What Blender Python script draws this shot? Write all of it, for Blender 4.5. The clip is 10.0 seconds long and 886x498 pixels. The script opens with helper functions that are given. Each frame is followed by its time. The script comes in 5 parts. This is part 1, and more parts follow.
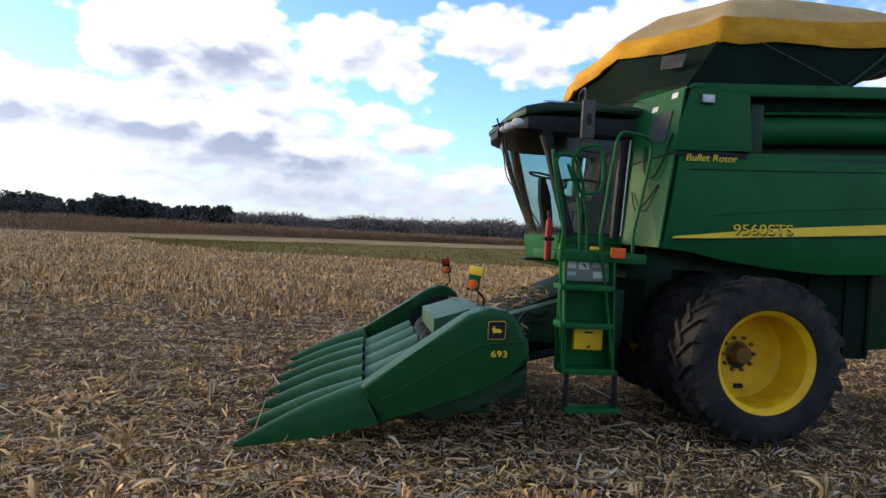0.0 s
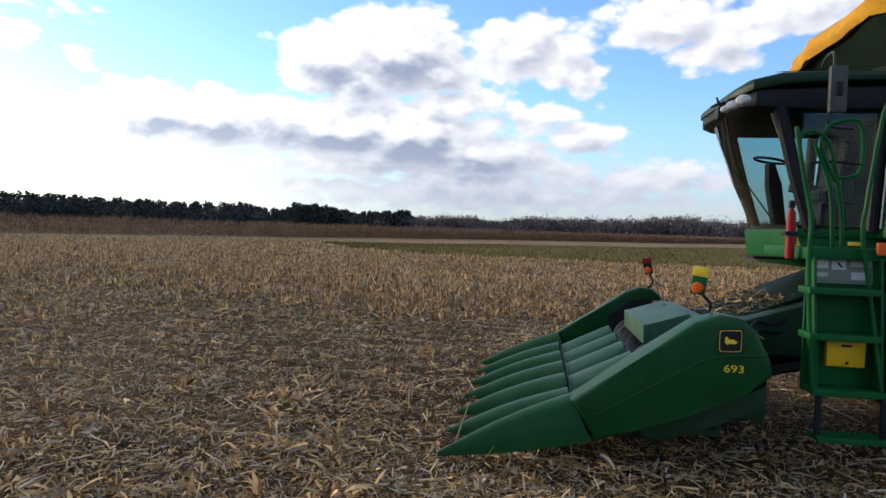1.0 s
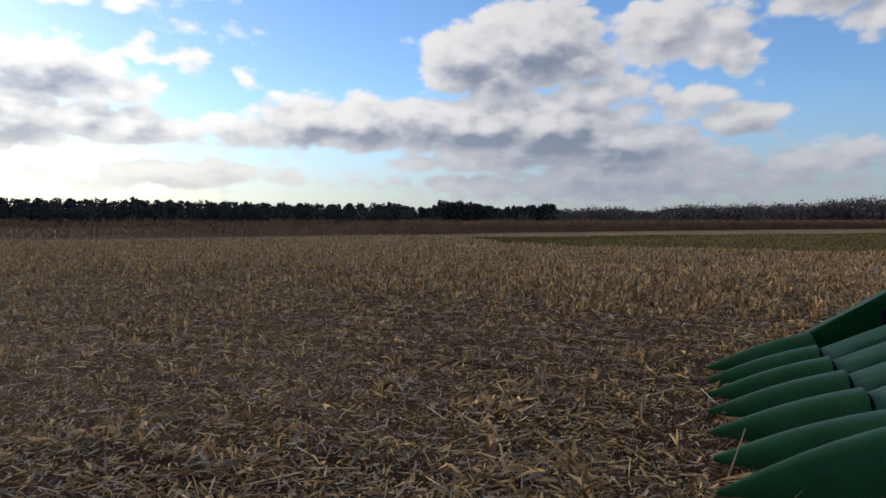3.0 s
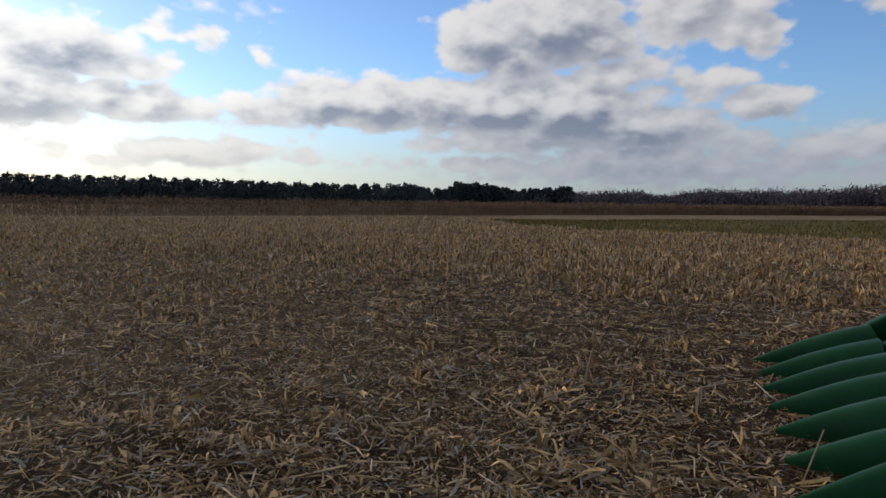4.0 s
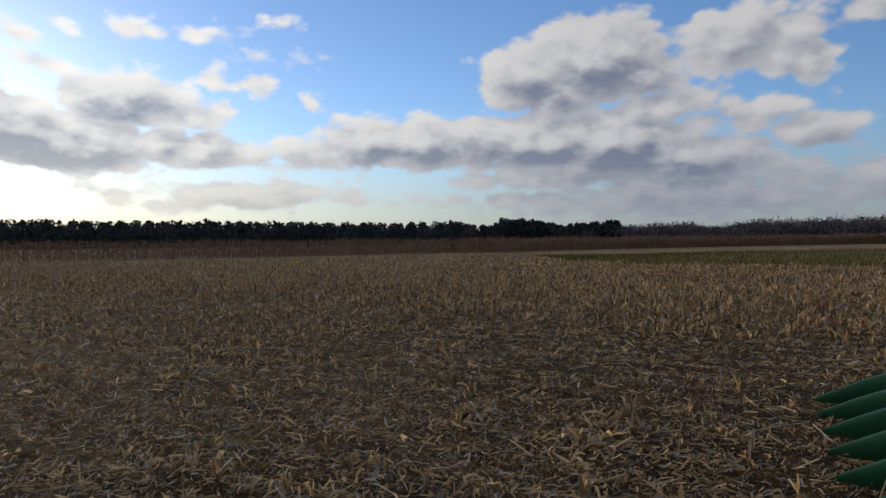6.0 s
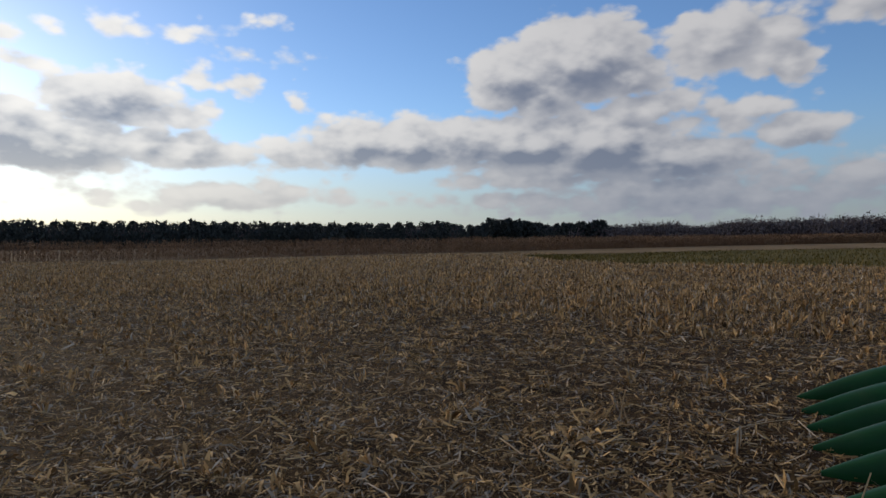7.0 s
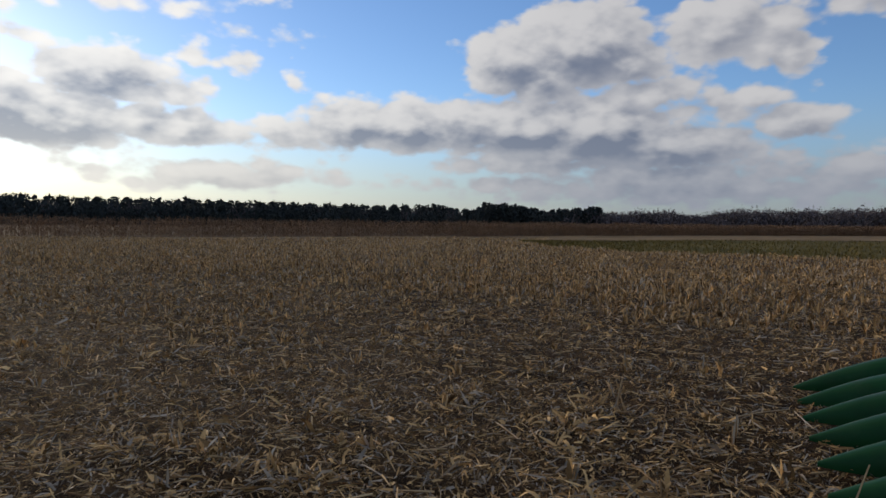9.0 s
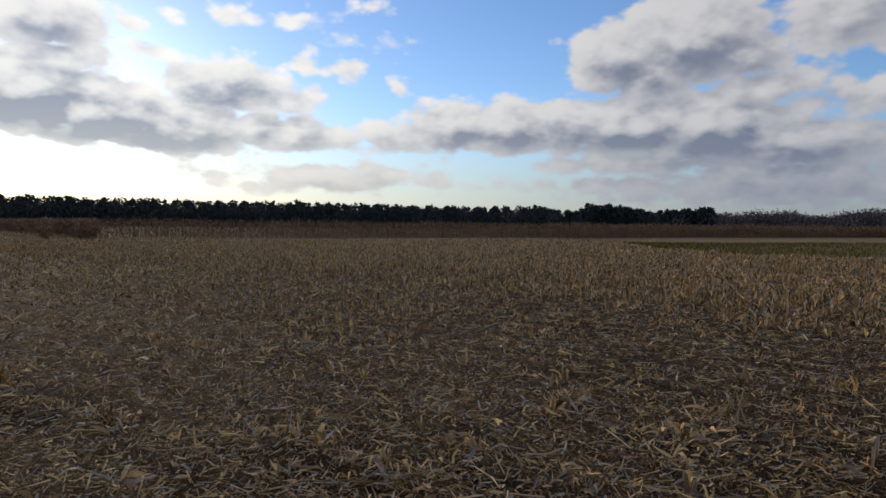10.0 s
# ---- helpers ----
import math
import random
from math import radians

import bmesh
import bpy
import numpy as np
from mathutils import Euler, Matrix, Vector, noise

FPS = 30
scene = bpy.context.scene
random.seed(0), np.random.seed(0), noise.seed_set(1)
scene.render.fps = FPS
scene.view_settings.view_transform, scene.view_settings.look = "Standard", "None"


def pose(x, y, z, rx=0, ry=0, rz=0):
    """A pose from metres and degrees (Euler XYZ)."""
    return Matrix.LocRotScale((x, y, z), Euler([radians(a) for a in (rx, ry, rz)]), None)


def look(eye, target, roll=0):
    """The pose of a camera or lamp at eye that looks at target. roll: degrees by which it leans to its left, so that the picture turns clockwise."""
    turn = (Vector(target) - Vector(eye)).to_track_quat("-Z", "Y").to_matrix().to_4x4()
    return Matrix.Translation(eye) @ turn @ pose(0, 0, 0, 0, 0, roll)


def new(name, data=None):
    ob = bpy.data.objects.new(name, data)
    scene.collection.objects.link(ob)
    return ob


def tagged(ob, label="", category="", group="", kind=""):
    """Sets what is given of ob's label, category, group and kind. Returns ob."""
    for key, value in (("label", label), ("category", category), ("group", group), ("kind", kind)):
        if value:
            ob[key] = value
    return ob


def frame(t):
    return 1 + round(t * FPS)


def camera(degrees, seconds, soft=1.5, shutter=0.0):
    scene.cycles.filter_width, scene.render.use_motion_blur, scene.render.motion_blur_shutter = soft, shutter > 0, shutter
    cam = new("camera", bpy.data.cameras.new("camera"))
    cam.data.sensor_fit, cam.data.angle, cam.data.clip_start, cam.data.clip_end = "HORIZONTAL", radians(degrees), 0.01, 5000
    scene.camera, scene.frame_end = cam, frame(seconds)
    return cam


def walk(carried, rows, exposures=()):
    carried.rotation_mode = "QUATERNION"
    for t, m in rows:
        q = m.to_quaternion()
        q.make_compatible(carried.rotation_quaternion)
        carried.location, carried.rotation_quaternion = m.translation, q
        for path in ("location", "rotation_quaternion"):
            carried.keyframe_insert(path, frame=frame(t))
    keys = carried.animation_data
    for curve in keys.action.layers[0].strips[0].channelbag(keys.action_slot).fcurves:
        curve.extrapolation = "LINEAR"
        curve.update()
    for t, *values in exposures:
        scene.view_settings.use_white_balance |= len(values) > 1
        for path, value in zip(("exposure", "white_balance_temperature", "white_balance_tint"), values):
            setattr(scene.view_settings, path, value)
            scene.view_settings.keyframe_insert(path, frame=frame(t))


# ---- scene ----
cam = camera(69.8, 10.0)
PATH = [
    (0, (1.197, -6.42, 2.285), (1.44, -4.435, 2.242), 3.1),
    (0.5, (1.049, -6.108, 2.254), (1.057, -4.112, 2.139), 3.4),
    (1, (0.876, -5.923, 2.247), (0.58, -3.946, 2.183), 1.9),
    (1.5, (0.674, -5.671, 2.204), (0.291, -3.711, 2.104), 1.1),
    (2, (0.331, -5.4, 2.173), (0.026, -3.428, 2.039), 1.1),
    (2.5, (0.045, -5.2, 2.122), (-0.495, -3.285, 1.919), 2.1),
    (2.7, (-0.068, -5.101, 2.108), (-0.781, -3.235, 2.028), -0.7),
    (3.8, (-0.532, -4.815, 2.08), (-1.274, -2.963, 1.949), 0.9),
    (4, (-0.622, -4.78, 2.085), (-1.392, -2.94, 1.94), 0.7),
    (4.5, (-0.582, -4.816, 2.135), (-1.483, -3.031, 2.076), -1.7),
    (5, (-0.56, -4.766, 2.131), (-1.478, -2.989, 2.105), -1.7),
    (5.5, (-0.569, -4.622, 2.129), (-1.504, -2.854, 2.1), -1.6),
    (5.7, (-0.524, -4.715, 2.134), (-1.444, -2.939, 2.104), -1.0),
    (7, (-0.546, -4.769, 2.126), (-1.415, -2.968, 2.097), -0.7),
    (7.5, (-0.552, -4.764, 2.127), (-1.362, -2.937, 2.06), -0.1),
    (8, (-0.578, -4.739, 2.122), (-1.356, -2.898, 2.032), 0.4),
    (8.5, (-0.6, -4.725, 2.121), (-1.37, -2.883, 2.014), 0.5),
    (9, (-0.629, -4.736, 2.117), (-1.483, -2.929, 2.036), 0.6),
    (9.5, (-0.668, -4.756, 2.118), (-1.662, -3.022, 2.039), 0.6),
    (10, (-0.692, -4.792, 2.128), (-1.82, -3.142, 2.049), 0.5),
]
walk(cam, [(t, look(eye, target, roll)) for t, eye, target, roll in PATH],
     exposures=[(0.0, 0.31), (1.0, 0.06), (1.5, -0.26), (2.0, -0.40), (2.5, -0.55), (4.0, -0.78), (5.0, -0.92), (8.0, -1.03), (10.0, -0.95)])


# ---- light of the day ----
# clouds: bearing, elevation, half width, half height of each puff, in degrees
UPPER_CUMULUS = [
    (-13.3, 15.3, 5.0, 3.3), (-19.5, 14.1, 3.6, 2.6), (-16.8, 12.8, 3.9, 2.1), (-9.4, 13.8, 3.2, 2.0), (-2.7, 15.2, 3.6, 1.8), (1.6, 15.9, 3.1, 1.6),
    (2.9, 13.7, 1.8, 1.5), (-7.6, 11.2, 4.1, 1.3), (-1.2, 9.9, 4.9, 1.1), (3.9, 8.3, 2.8, 1.4),
]
LONG_BANK = [
    (-38.6, 7.7, 3.0, 1.4), (-33.8, 8.6, 3.6, 2.1), (-28.5, 8.5, 4.1, 2.2), (-23.7, 8.8, 3.8, 2.2), (-18.2, 8.4, 5.4, 2.3), (-12.3, 8.2, 6.2, 2.7),
    (-5.5, 6.6, 6.6, 2.0), (-15.8, 5.4, 9.2, 1.1), (-6.4, 4.1, 8.9, 1.4), (-18.3, 3.5, 8.4, 0.8), (-1.7, 2.5, 7.0, 0.8), (1.5, 5.1, 2.4, 0.7),
    (5.5, 4.4, 3.4, 1.1),
]
LEFT_BANK = [
    (-66.6, 15.0, 4.4, 2.0), (-65.1, 12.6, 3.4, 1.3), (-67.7, 9.6, 5.4, 2.6), (-63.3, 8.6, 6.2, 2.5), (-57.6, 7.7, 6.2, 2.1), (-53.4, 11.4, 4.6, 2.0),
    (-48.5, 10.5, 3.3, 1.1), (-48.5, 7.7, 5.6, 1.5), (-42.7, 7.3, 2.2, 0.8), (-43.7, 3.9, 8.1, 1.2), (-54.6, 4.0, 2.7, 0.5),
]
SMALL_CLOUDS = [
    (-60.5, 15.5, 1.3, 0.7), (-57.0, 16.5, 0.8, 0.4), (-53.0, 16.9, 1.7, 0.7), (-48.1, 17.0, 2.3, 0.6), (-46.8, 13.9, 1.1, 0.8), (-43.0, 13.3, 1.5, 0.9),
    (-38.2, 12.1, 0.8, 0.6), (-59.3, 13.4, 1.7, 0.6), (-40.9, 18.4, 1.3, 0.5), (-37.6, 15.5, 2.1, 0.5), (-42.9, 15.9, 1.7, 0.4), (7.1, 16.2, 1.9, 0.5),
]
RIGHT_CLOUDS = [
    (9.8, 17.5, 4.8, 1.8), (14.2, 15.5, 3.1, 1.9), (19.7, 17.3, 4.1, 1.6), (23.9, 18.6, 3.9, 1.6), (30.5, 18.9, 3.4, 1.2), (1.4, 14.1, 2.6, 1.2),
    (-1.3, 16.4, 4.7, 1.7), (3.7, 8.3, 2.8, 1.5), (1.8, 5.4, 3.8, 0.7), (8.5, 4.9, 7.6, 1.2), (-2.5, 2.9, 14.6, 1.1),
]
SUN_BEARING, SUN_HEIGHT = -67.0, 11.0


def link(tree, a, b):
    tree.links.new(a, b)


def maths(tree, op, a, b=None, c=None, clamp=False):
    n = tree.nodes.new("ShaderNodeMath")
    n.operation, n.use_clamp = op, clamp
    for k, v in enumerate((a, b, c)):
        if v is None:
            continue
        if isinstance(v, (int, float)):
            n.inputs[k].default_value = v
        else:
            link(tree, v, n.inputs[k])
    return n.outputs[0]


def vmaths(tree, op, a, b=None):
    n = tree.nodes.new("ShaderNodeVectorMath")
    n.operation = op
    for k, v in enumerate((a, b)):
        if v is None:
            continue
        if isinstance(v, tuple):
            n.inputs[k].default_value = v
        else:
            link(tree, v, n.inputs[k])
    return n.outputs["Value"] if op in ("LENGTH", "DOT_PRODUCT") else n.outputs[0]


def steps(tree, x, lo, hi, to0=0.0, to1=1.0):
    n = tree.nodes.new("ShaderNodeMapRange")
    n.interpolation_type = "SMOOTHSTEP"
    link(tree, x, n.inputs[0])
    for k, v in zip((1, 2, 3, 4), (lo, hi, to0, to1)):
        n.inputs[k].default_value = v
    return n.outputs[0]


def blend(tree, f, a, b, kind="MIX"):
    n = tree.nodes.new("ShaderNodeMix")
    n.data_type, n.blend_type = "RGBA", kind
    for sock, v in ((n.inputs[0], f), (n.inputs[6], a), (n.inputs[7], b)):
        if isinstance(v, (int, float)):
            sock.default_value = v
        elif isinstance(v, tuple):
            sock.default_value = (*v, 1.0) if len(v) == 3 else v
        else:
            link(tree, v, sock)
    return n.outputs[2]


def noise_tex(tree, vec, scale, detail=4.0, rough=0.55, distort=0.0):
    n = tree.nodes.new("ShaderNodeTexNoise")
    n.inputs["Scale"].default_value, n.inputs["Detail"].default_value = scale, detail
    n.inputs["Roughness"].default_value, n.inputs["Distortion"].default_value = rough, distort
    if vec is not None:
        link(tree, vec, n.inputs["Vector"])
    return n


def billows(tree, vec, scale):
    n = tree.nodes.new("ShaderNodeTexVoronoi")
    n.feature = "SMOOTH_F1"
    n.inputs["Scale"].default_value, n.inputs["Smoothness"].default_value = scale, 0.35
    link(tree, vec, n.inputs["Vector"])
    return n.outputs["Distance"]


def cloud_group():
    """Thickness of the clouds at a place of the sky, given as bearing and elevation in degrees."""
    g = bpy.data.node_groups.new("cloud_thickness", "ShaderNodeTree")
    g.interface.new_socket("place", in_out="INPUT", socket_type="NodeSocketVector")
    g.interface.new_socket("thickness", in_out="OUTPUT", socket_type="NodeSocketFloat")
    g.interface.new_socket("bulk", in_out="OUTPUT", socket_type="NodeSocketFloat")
    gi, go = g.nodes.new("NodeGroupInput"), g.nodes.new("NodeGroupOutput")
    p = gi.outputs[0]
    flat_p = vmaths(g, "MULTIPLY", p, (1.0, 1.7, 0.0))
    q = p
    for scale, reach in ((0.22, (2.4, 1.3, 0.0)), (0.9, (0.8, 0.5, 0.0))):
        warp = noise_tex(g, flat_p, scale, 4.0, 0.6)
        off = vmaths(g, "SUBTRACT", warp.outputs["Color"], (0.5, 0.5, 0.5))
        q = vmaths(g, "ADD", q, vmaths(g, "MULTIPLY", off, reach))
    best = None
    for az, el, w, h in UPPER_CUMULUS + LONG_BANK + LEFT_BANK + SMALL_CLOUDS + RIGHT_CLOUDS:
        d = vmaths(g, "SUBTRACT", q, (az, el, 0.0))
        d = vmaths(g, "MULTIPLY", d, (1 / (1.3 * w), 1 / (1.3 * h), 0.0))
        v = maths(g, "MULTIPLY_ADD", vmaths(g, "LENGTH", d), -h, h + 0.30)
        best = v if best is None else maths(g, "SMOOTH_MAX", best, v, 0.25)
    # scattered clouds over the rest of the sky
    wide = noise_tex(g, vmaths(g, "MULTIPLY", p, (0.045, 0.11, 0.0)), 1.0, 4.0, 0.55)
    sep = g.nodes.new("ShaderNodeSeparateXYZ")
    link(g, p, sep.inputs[0])
    out = maths(g, "MAXIMUM", steps(g, sep.outputs[1], 21.0, 30.0), maths(g, "MAXIMUM", steps(g, sep.outputs[0], 24.0, 40.0), steps(g, sep.outputs[0], -76.0, -90.0)))
    rest = maths(g, "MULTIPLY", maths(g, "SUBTRACT", wide.outputs["Fac"], 0.46), 9.0)
    rest = maths(g, "SUBTRACT", maths(g, "ADD", rest, maths(g, "MULTIPLY", out, 3.0)), 3.0)
    best = maths(g, "MAXIMUM", best, rest)
    link(g, best, go.inputs[1])
    # knobs of the heaped tops, and frayed edges
    best = maths(g, "ADD", best, maths(g, "MULTIPLY", maths(g, "SUBTRACT", 0.42, billows(g, flat_p, 0.42)), 1.1))
    best = maths(g, "ADD", best, maths(g, "MULTIPLY", maths(g, "SUBTRACT", 0.42, billows(g, flat_p, 1.15)), 0.35))
    fine = noise_tex(g, flat_p, 0.42, 6.0, 0.5)
    best = maths(g, "ADD", best, maths(g, "MULTIPLY", maths(g, "SUBTRACT", fine.outputs["Fac"], 0.5), 1.1))
    link(g, best, go.inputs[0])
    return g


def make_world():
    w = bpy.data.worlds.new("evening_sky")
    w.use_nodes = True
    scene.world = w
    t = w.node_tree
    t.nodes.clear()
    out, bg, bg2, mix = (t.nodes.new(k) for k in ("ShaderNodeOutputWorld", "ShaderNodeBackground", "ShaderNodeBackground", "ShaderNodeMixShader"))
    sky = t.nodes.new("ShaderNodeTexSky")
    sky.sky_type, sky.sun_disc = "NISHITA", False
    sky.sun_elevation, sky.sun_rotation = radians(SUN_HEIGHT), radians(SUN_BEARING)
    sky.air_density, sky.dust_density, sky.ozone_density = 1.0, 0.25, 2.0
    link(t, blend(t, 1.0, sky.outputs[0], SKY_TINT, "MULTIPLY"), bg.inputs[0])
    bg.inputs[1].default_value = SKY
    where = t.nodes.new("ShaderNodeTexCoord").outputs["Generated"]
    sep = t.nodes.new("ShaderNodeSeparateXYZ")
    link(t, vmaths(t, "NORMALIZE", where), sep.inputs[0])
    az = maths(t, "MULTIPLY", maths(t, "ARCTAN2", sep.outputs[0], sep.outputs[1]), 57.2958)
    el = maths(t, "MULTIPLY", maths(t, "ARCSINE", sep.outputs[2]), 57.2958)
    com = t.nodes.new("ShaderNodeCombineXYZ")
    link(t, az, com.inputs[0])
    link(t, el, com.inputs[1])
    g = cloud_group()
    here, sunward = t.nodes.new("ShaderNodeGroup"), t.nodes.new("ShaderNodeGroup")
    here.node_tree = sunward.node_tree = g
    link(t, com.outputs[0], here.inputs[0])
    link(t, vmaths(t, "ADD", com.outputs[0], (-0.9, 1.3, 0.0)), sunward.inputs[0])
    d, d2 = here.outputs[0], sunward.outputs[0]
    cover = steps(t, d, 0.02, 0.75)
    # lit heads towards the sun, grey bellies where the cloud is thick, greyer low down where the undersides show
    lit = steps(t, maths(t, "SUBTRACT", d, d2), -1.3, 1.5)
    thick = steps(t, here.outputs[1], -0.2, 2.2)
    under = steps(t, el, 15.0, 7.0, 0.72, 1.0)
    near_sun = steps(t, maths(t, "ABSOLUTE", maths(t, "SUBTRACT", az, SUN_BEARING)), 62.0, 4.0)
    grey = blend(t, near_sun, (0.315, 0.365, 0.50), (0.54, 0.62, 0.78))
    white = blend(t, near_sun, (1.16, 1.14, 1.15), (2.1, 2.04, 1.93))
    shade = maths(t, "MULTIPLY", maths(t, "MULTIPLY", maths(t, "SUBTRACT", 1.0, lit), under), maths(t, "MULTIPLY_ADD", thick, 0.85, 0.15))
    shade = maths(t, "MULTIPLY_ADD", shade, 1.3, maths(t, "MULTIPLY", maths(t, "MULTIPLY", near_sun, thick), 0.3), clamp=True)
    col = blend(t, shade, white, grey)
    link(t, col, bg2.inputs[0])
    bg2.inputs[1].default_value = CLOUD
    # haze over the horizon, thicker towards the sun
    haze = t.nodes.new("ShaderNodeBackground")
    hz = blend(t, near_sun, (0.45, 0.52, 0.67), (1.50, 1.45, 1.32))
    link(t, hz, haze.inputs[0])
    haze.inputs[1].default_value = CLOUD
    m2 = t.nodes.new("ShaderNodeMixShader")
    link(t, maths(t, "MULTIPLY", cover, 0.96), mix.inputs[0])
    link(t, bg.outputs[0], mix.inputs[1])
    link(t, bg2.outputs[0], mix.inputs[2])
    link(t, steps(t, el, 11.0, 0.0, 0.0, 0.72), m2.inputs[0])
    link(t, mix.outputs[0], m2.inputs[1])
    link(t, haze.outputs[0], m2.inputs[2])
    link(t, m2.outputs[0], out.inputs[0])


SKY, CLOUD, SUN = 0.25, 1.0, 3.5
SKY_TINT = (0.86, 1.02, 1.34)
make_world()
sun_data = bpy.data.lights.new("sun", "SUN")
sun_data.energy, sun_data.angle, sun_data.color = SUN, radians(16), (1.0, 0.79, 0.54)
sun = new("sun", sun_data)
sb, se = radians(SUN_BEARING), radians(SUN_HEIGHT)
sun.matrix_basis = look((-60, 0, 30), Vector((-60, 0, 30)) - Vector((math.sin(sb) * math.cos(se), math.cos(sb) * math.cos(se), math.sin(se))))


# ---- materials ----
def material(name, low, high, scale=6.0, rough=0.6, bump=0.0, fine=60.0, metal=0.0, stretch=(1, 1, 1), island=0.0, dust=None, coat=0.0, spec=0.5, rough_vary=0.12, bleached=None):
    """Base colour between low and high by a coarse and a fine noise (and by piece where island is set), relief from the fine one."""
    m = bpy.data.materials.new(name)
    m.use_nodes = True
    t = m.node_tree
    b = t.nodes["Principled BSDF"]
    tc = t.nodes.new("ShaderNodeTexCoord").outputs["Object"]
    vec = vmaths(t, "MULTIPLY", tc, tuple(float(s) for s in stretch))
    big, small = noise_tex(t, vec, scale, 4.0), noise_tex(t, vec, fine, 5.0, 0.65)
    f = maths(t, "ADD", maths(t, "MULTIPLY", big.outputs["Fac"], 0.65), maths(t, "MULTIPLY", small.outputs["Fac"], 0.35))
    f = steps(t, f, 0.32, 0.68)
    if island:
        geo = t.nodes.new("ShaderNodeNewGeometry")
        f = maths(t, "ADD", maths(t, "MULTIPLY", maths(t, "POWER", geo.outputs["Random Per Island"], 1.2), island), maths(t, "MULTIPLY", f, 1 - island))
    col = blend(t, f, low, high)
    if bleached:
        pick = maths(t, "FRACT", maths(t, "MULTIPLY", geo.outputs["Random Per Island"], 17.31))
        col = blend(t, steps(t, pick, 1 - bleached[1] - 0.05, 1 - bleached[1] + 0.05), col, blend(t, f, tuple(0.25 * v for v in bleached[0]), bleached[0]))
    if dust:
        d = steps(t, noise_tex(t, tc, 2.3, 6.0, 0.65).outputs["Fac"], 0.45, 0.8)
        col = blend(t, maths(t, "MULTIPLY", d, dust[1]), col, dust[0])
    link(t, col, b.inputs["Base Color"])
    link(t, maths(t, "ADD", rough - rough_vary / 2, maths(t, "MULTIPLY", small.outputs["Fac"], rough_vary)), b.inputs["Roughness"])
    b.inputs["Metallic"].default_value = metal
    b.inputs["Specular IOR Level"].default_value = spec
    b.inputs["Coat Weight"].default_value = coat
    b.inputs["Coat Roughness"].default_value = 0.15
    if bump:
        bp = t.nodes.new("ShaderNodeBump")
        bp.inputs["Strength"].default_value, bp.inputs["Distance"].default_value = bump, 0.01
        link(t, small.outputs["Fac"], bp.inputs["Height"])
        link(t, bp.outputs[0], b.inputs["Normal"])
    return m


def glass_material():
    m = bpy.data.materials.new("tinted_glass")
    m.use_nodes = True
    t = m.node_tree
    t.nodes.clear()
    out, mix, tr, gl, fr = (t.nodes.new(k) for k in ("ShaderNodeOutputMaterial", "ShaderNodeMixShader", "ShaderNodeBsdfTransparent", "ShaderNodeBsdfGlossy", "ShaderNodeFresnel"))
    tr.inputs[0].default_value = (0.62, 0.73, 0.72, 1)
    gl.inputs["Roughness"].default_value = 0.02
    fr.inputs[0].default_value = 1.30
    link(t, fr.outputs[0], mix.inputs[0])
    link(t, tr.outputs[0], mix.inputs[1])
    link(t, gl.outputs[0], mix.inputs[2])
    link(t, mix.outputs[0], out.inputs[0])
    return m


DUST = (0.20, 0.16, 0.11)
M_GREEN = material("green_paint", (0.004, 0.064, 0.015), (0.007, 0.090, 0.023), 1.5, 0.45, 0.02, 90, dust=(DUST, 0.03), spec=0.11)
M_POLY = material("green_poly_shell", (0.003, 0.040, 0.009), (0.005, 0.058, 0.014), 2.0, 0.42, 0.05, 120, dust=(DUST, 0.05), spec=0.16)
M_WORN = material("scuffed_green_steel", (0.012, 0.062, 0.030), (0.036, 0.092, 0.060), 3.0, 0.5, 0.1, 70, dust=(DUST, 0.3), spec=0.25)
M_HOOD = material("scratched_green_poly", (0.006, 0.050, 0.020), (0.030, 0.085, 0.055), 4.0, 0.5, 0.1, 70, stretch=(0.4, 3, 1), dust=(DUST, 0.2), spec=0.2)
# dark green, lowered further to put underbody and recess shade into the colour
M_DARKGREEN = material("dark_shaded_green_steel", (0.003, 0.022, 0.008), (0.005, 0.034, 0.013), 2.5, 0.5, 0.05, 60, dust=(DUST, 0.05), spec=0.25)
M_BLACK = material("black_plastic", (0.007, 0.008, 0.009), (0.015, 0.016, 0.017), 6, 0.5, 0.05, spec=0.15)
# dirty iron, darkened to hold the shade below the fender and hoods
M_IRON = material("dirty_shaded_iron", (0.012, 0.011, 0.010), (0.030, 0.026, 0.021), 5, 0.75, 0.2, dust=(DUST, 0.2), spec=0.1)
M_TYRE = material("tyre_rubber", (0.010, 0.010, 0.011), (0.020, 0.020, 0.020), 4, 0.85, 0.15, 80, dust=(DUST, 0.28), spec=0.2)
M_YELLOW = material("yellow_rim_paint", (0.62, 0.36, 0.004), (0.72, 0.44, 0.008), 2.5, 0.5, 0.02, 60, dust=((0.22, 0.115, 0.015), 0.6), spec=0.25)
M_DECAL = material("yellow_decal", (0.70, 0.46, 0.010), (0.78, 0.53, 0.016), 5, 0.45)
M_TARP = material("yellow_tarp", (0.44, 0.20, 0.012), (0.64, 0.32, 0.020), 2.2, 0.75, 0.6, 14, stretch=(1, 1, 2.2), dust=((0.30, 0.17, 0.05), 0.6), spec=0.15)
M_TARPTOP = material("weathered_tarp_top", (0.26, 0.18, 0.085), (0.40, 0.28, 0.13), 1.4, 0.8, 0.4, 16, dust=((0.46, 0.27, 0.07), 0.5), spec=0.1)
M_WHITE = material("white_sticker", (0.46, 0.46, 0.44), (0.58, 0.58, 0.56), 8, 0.5)
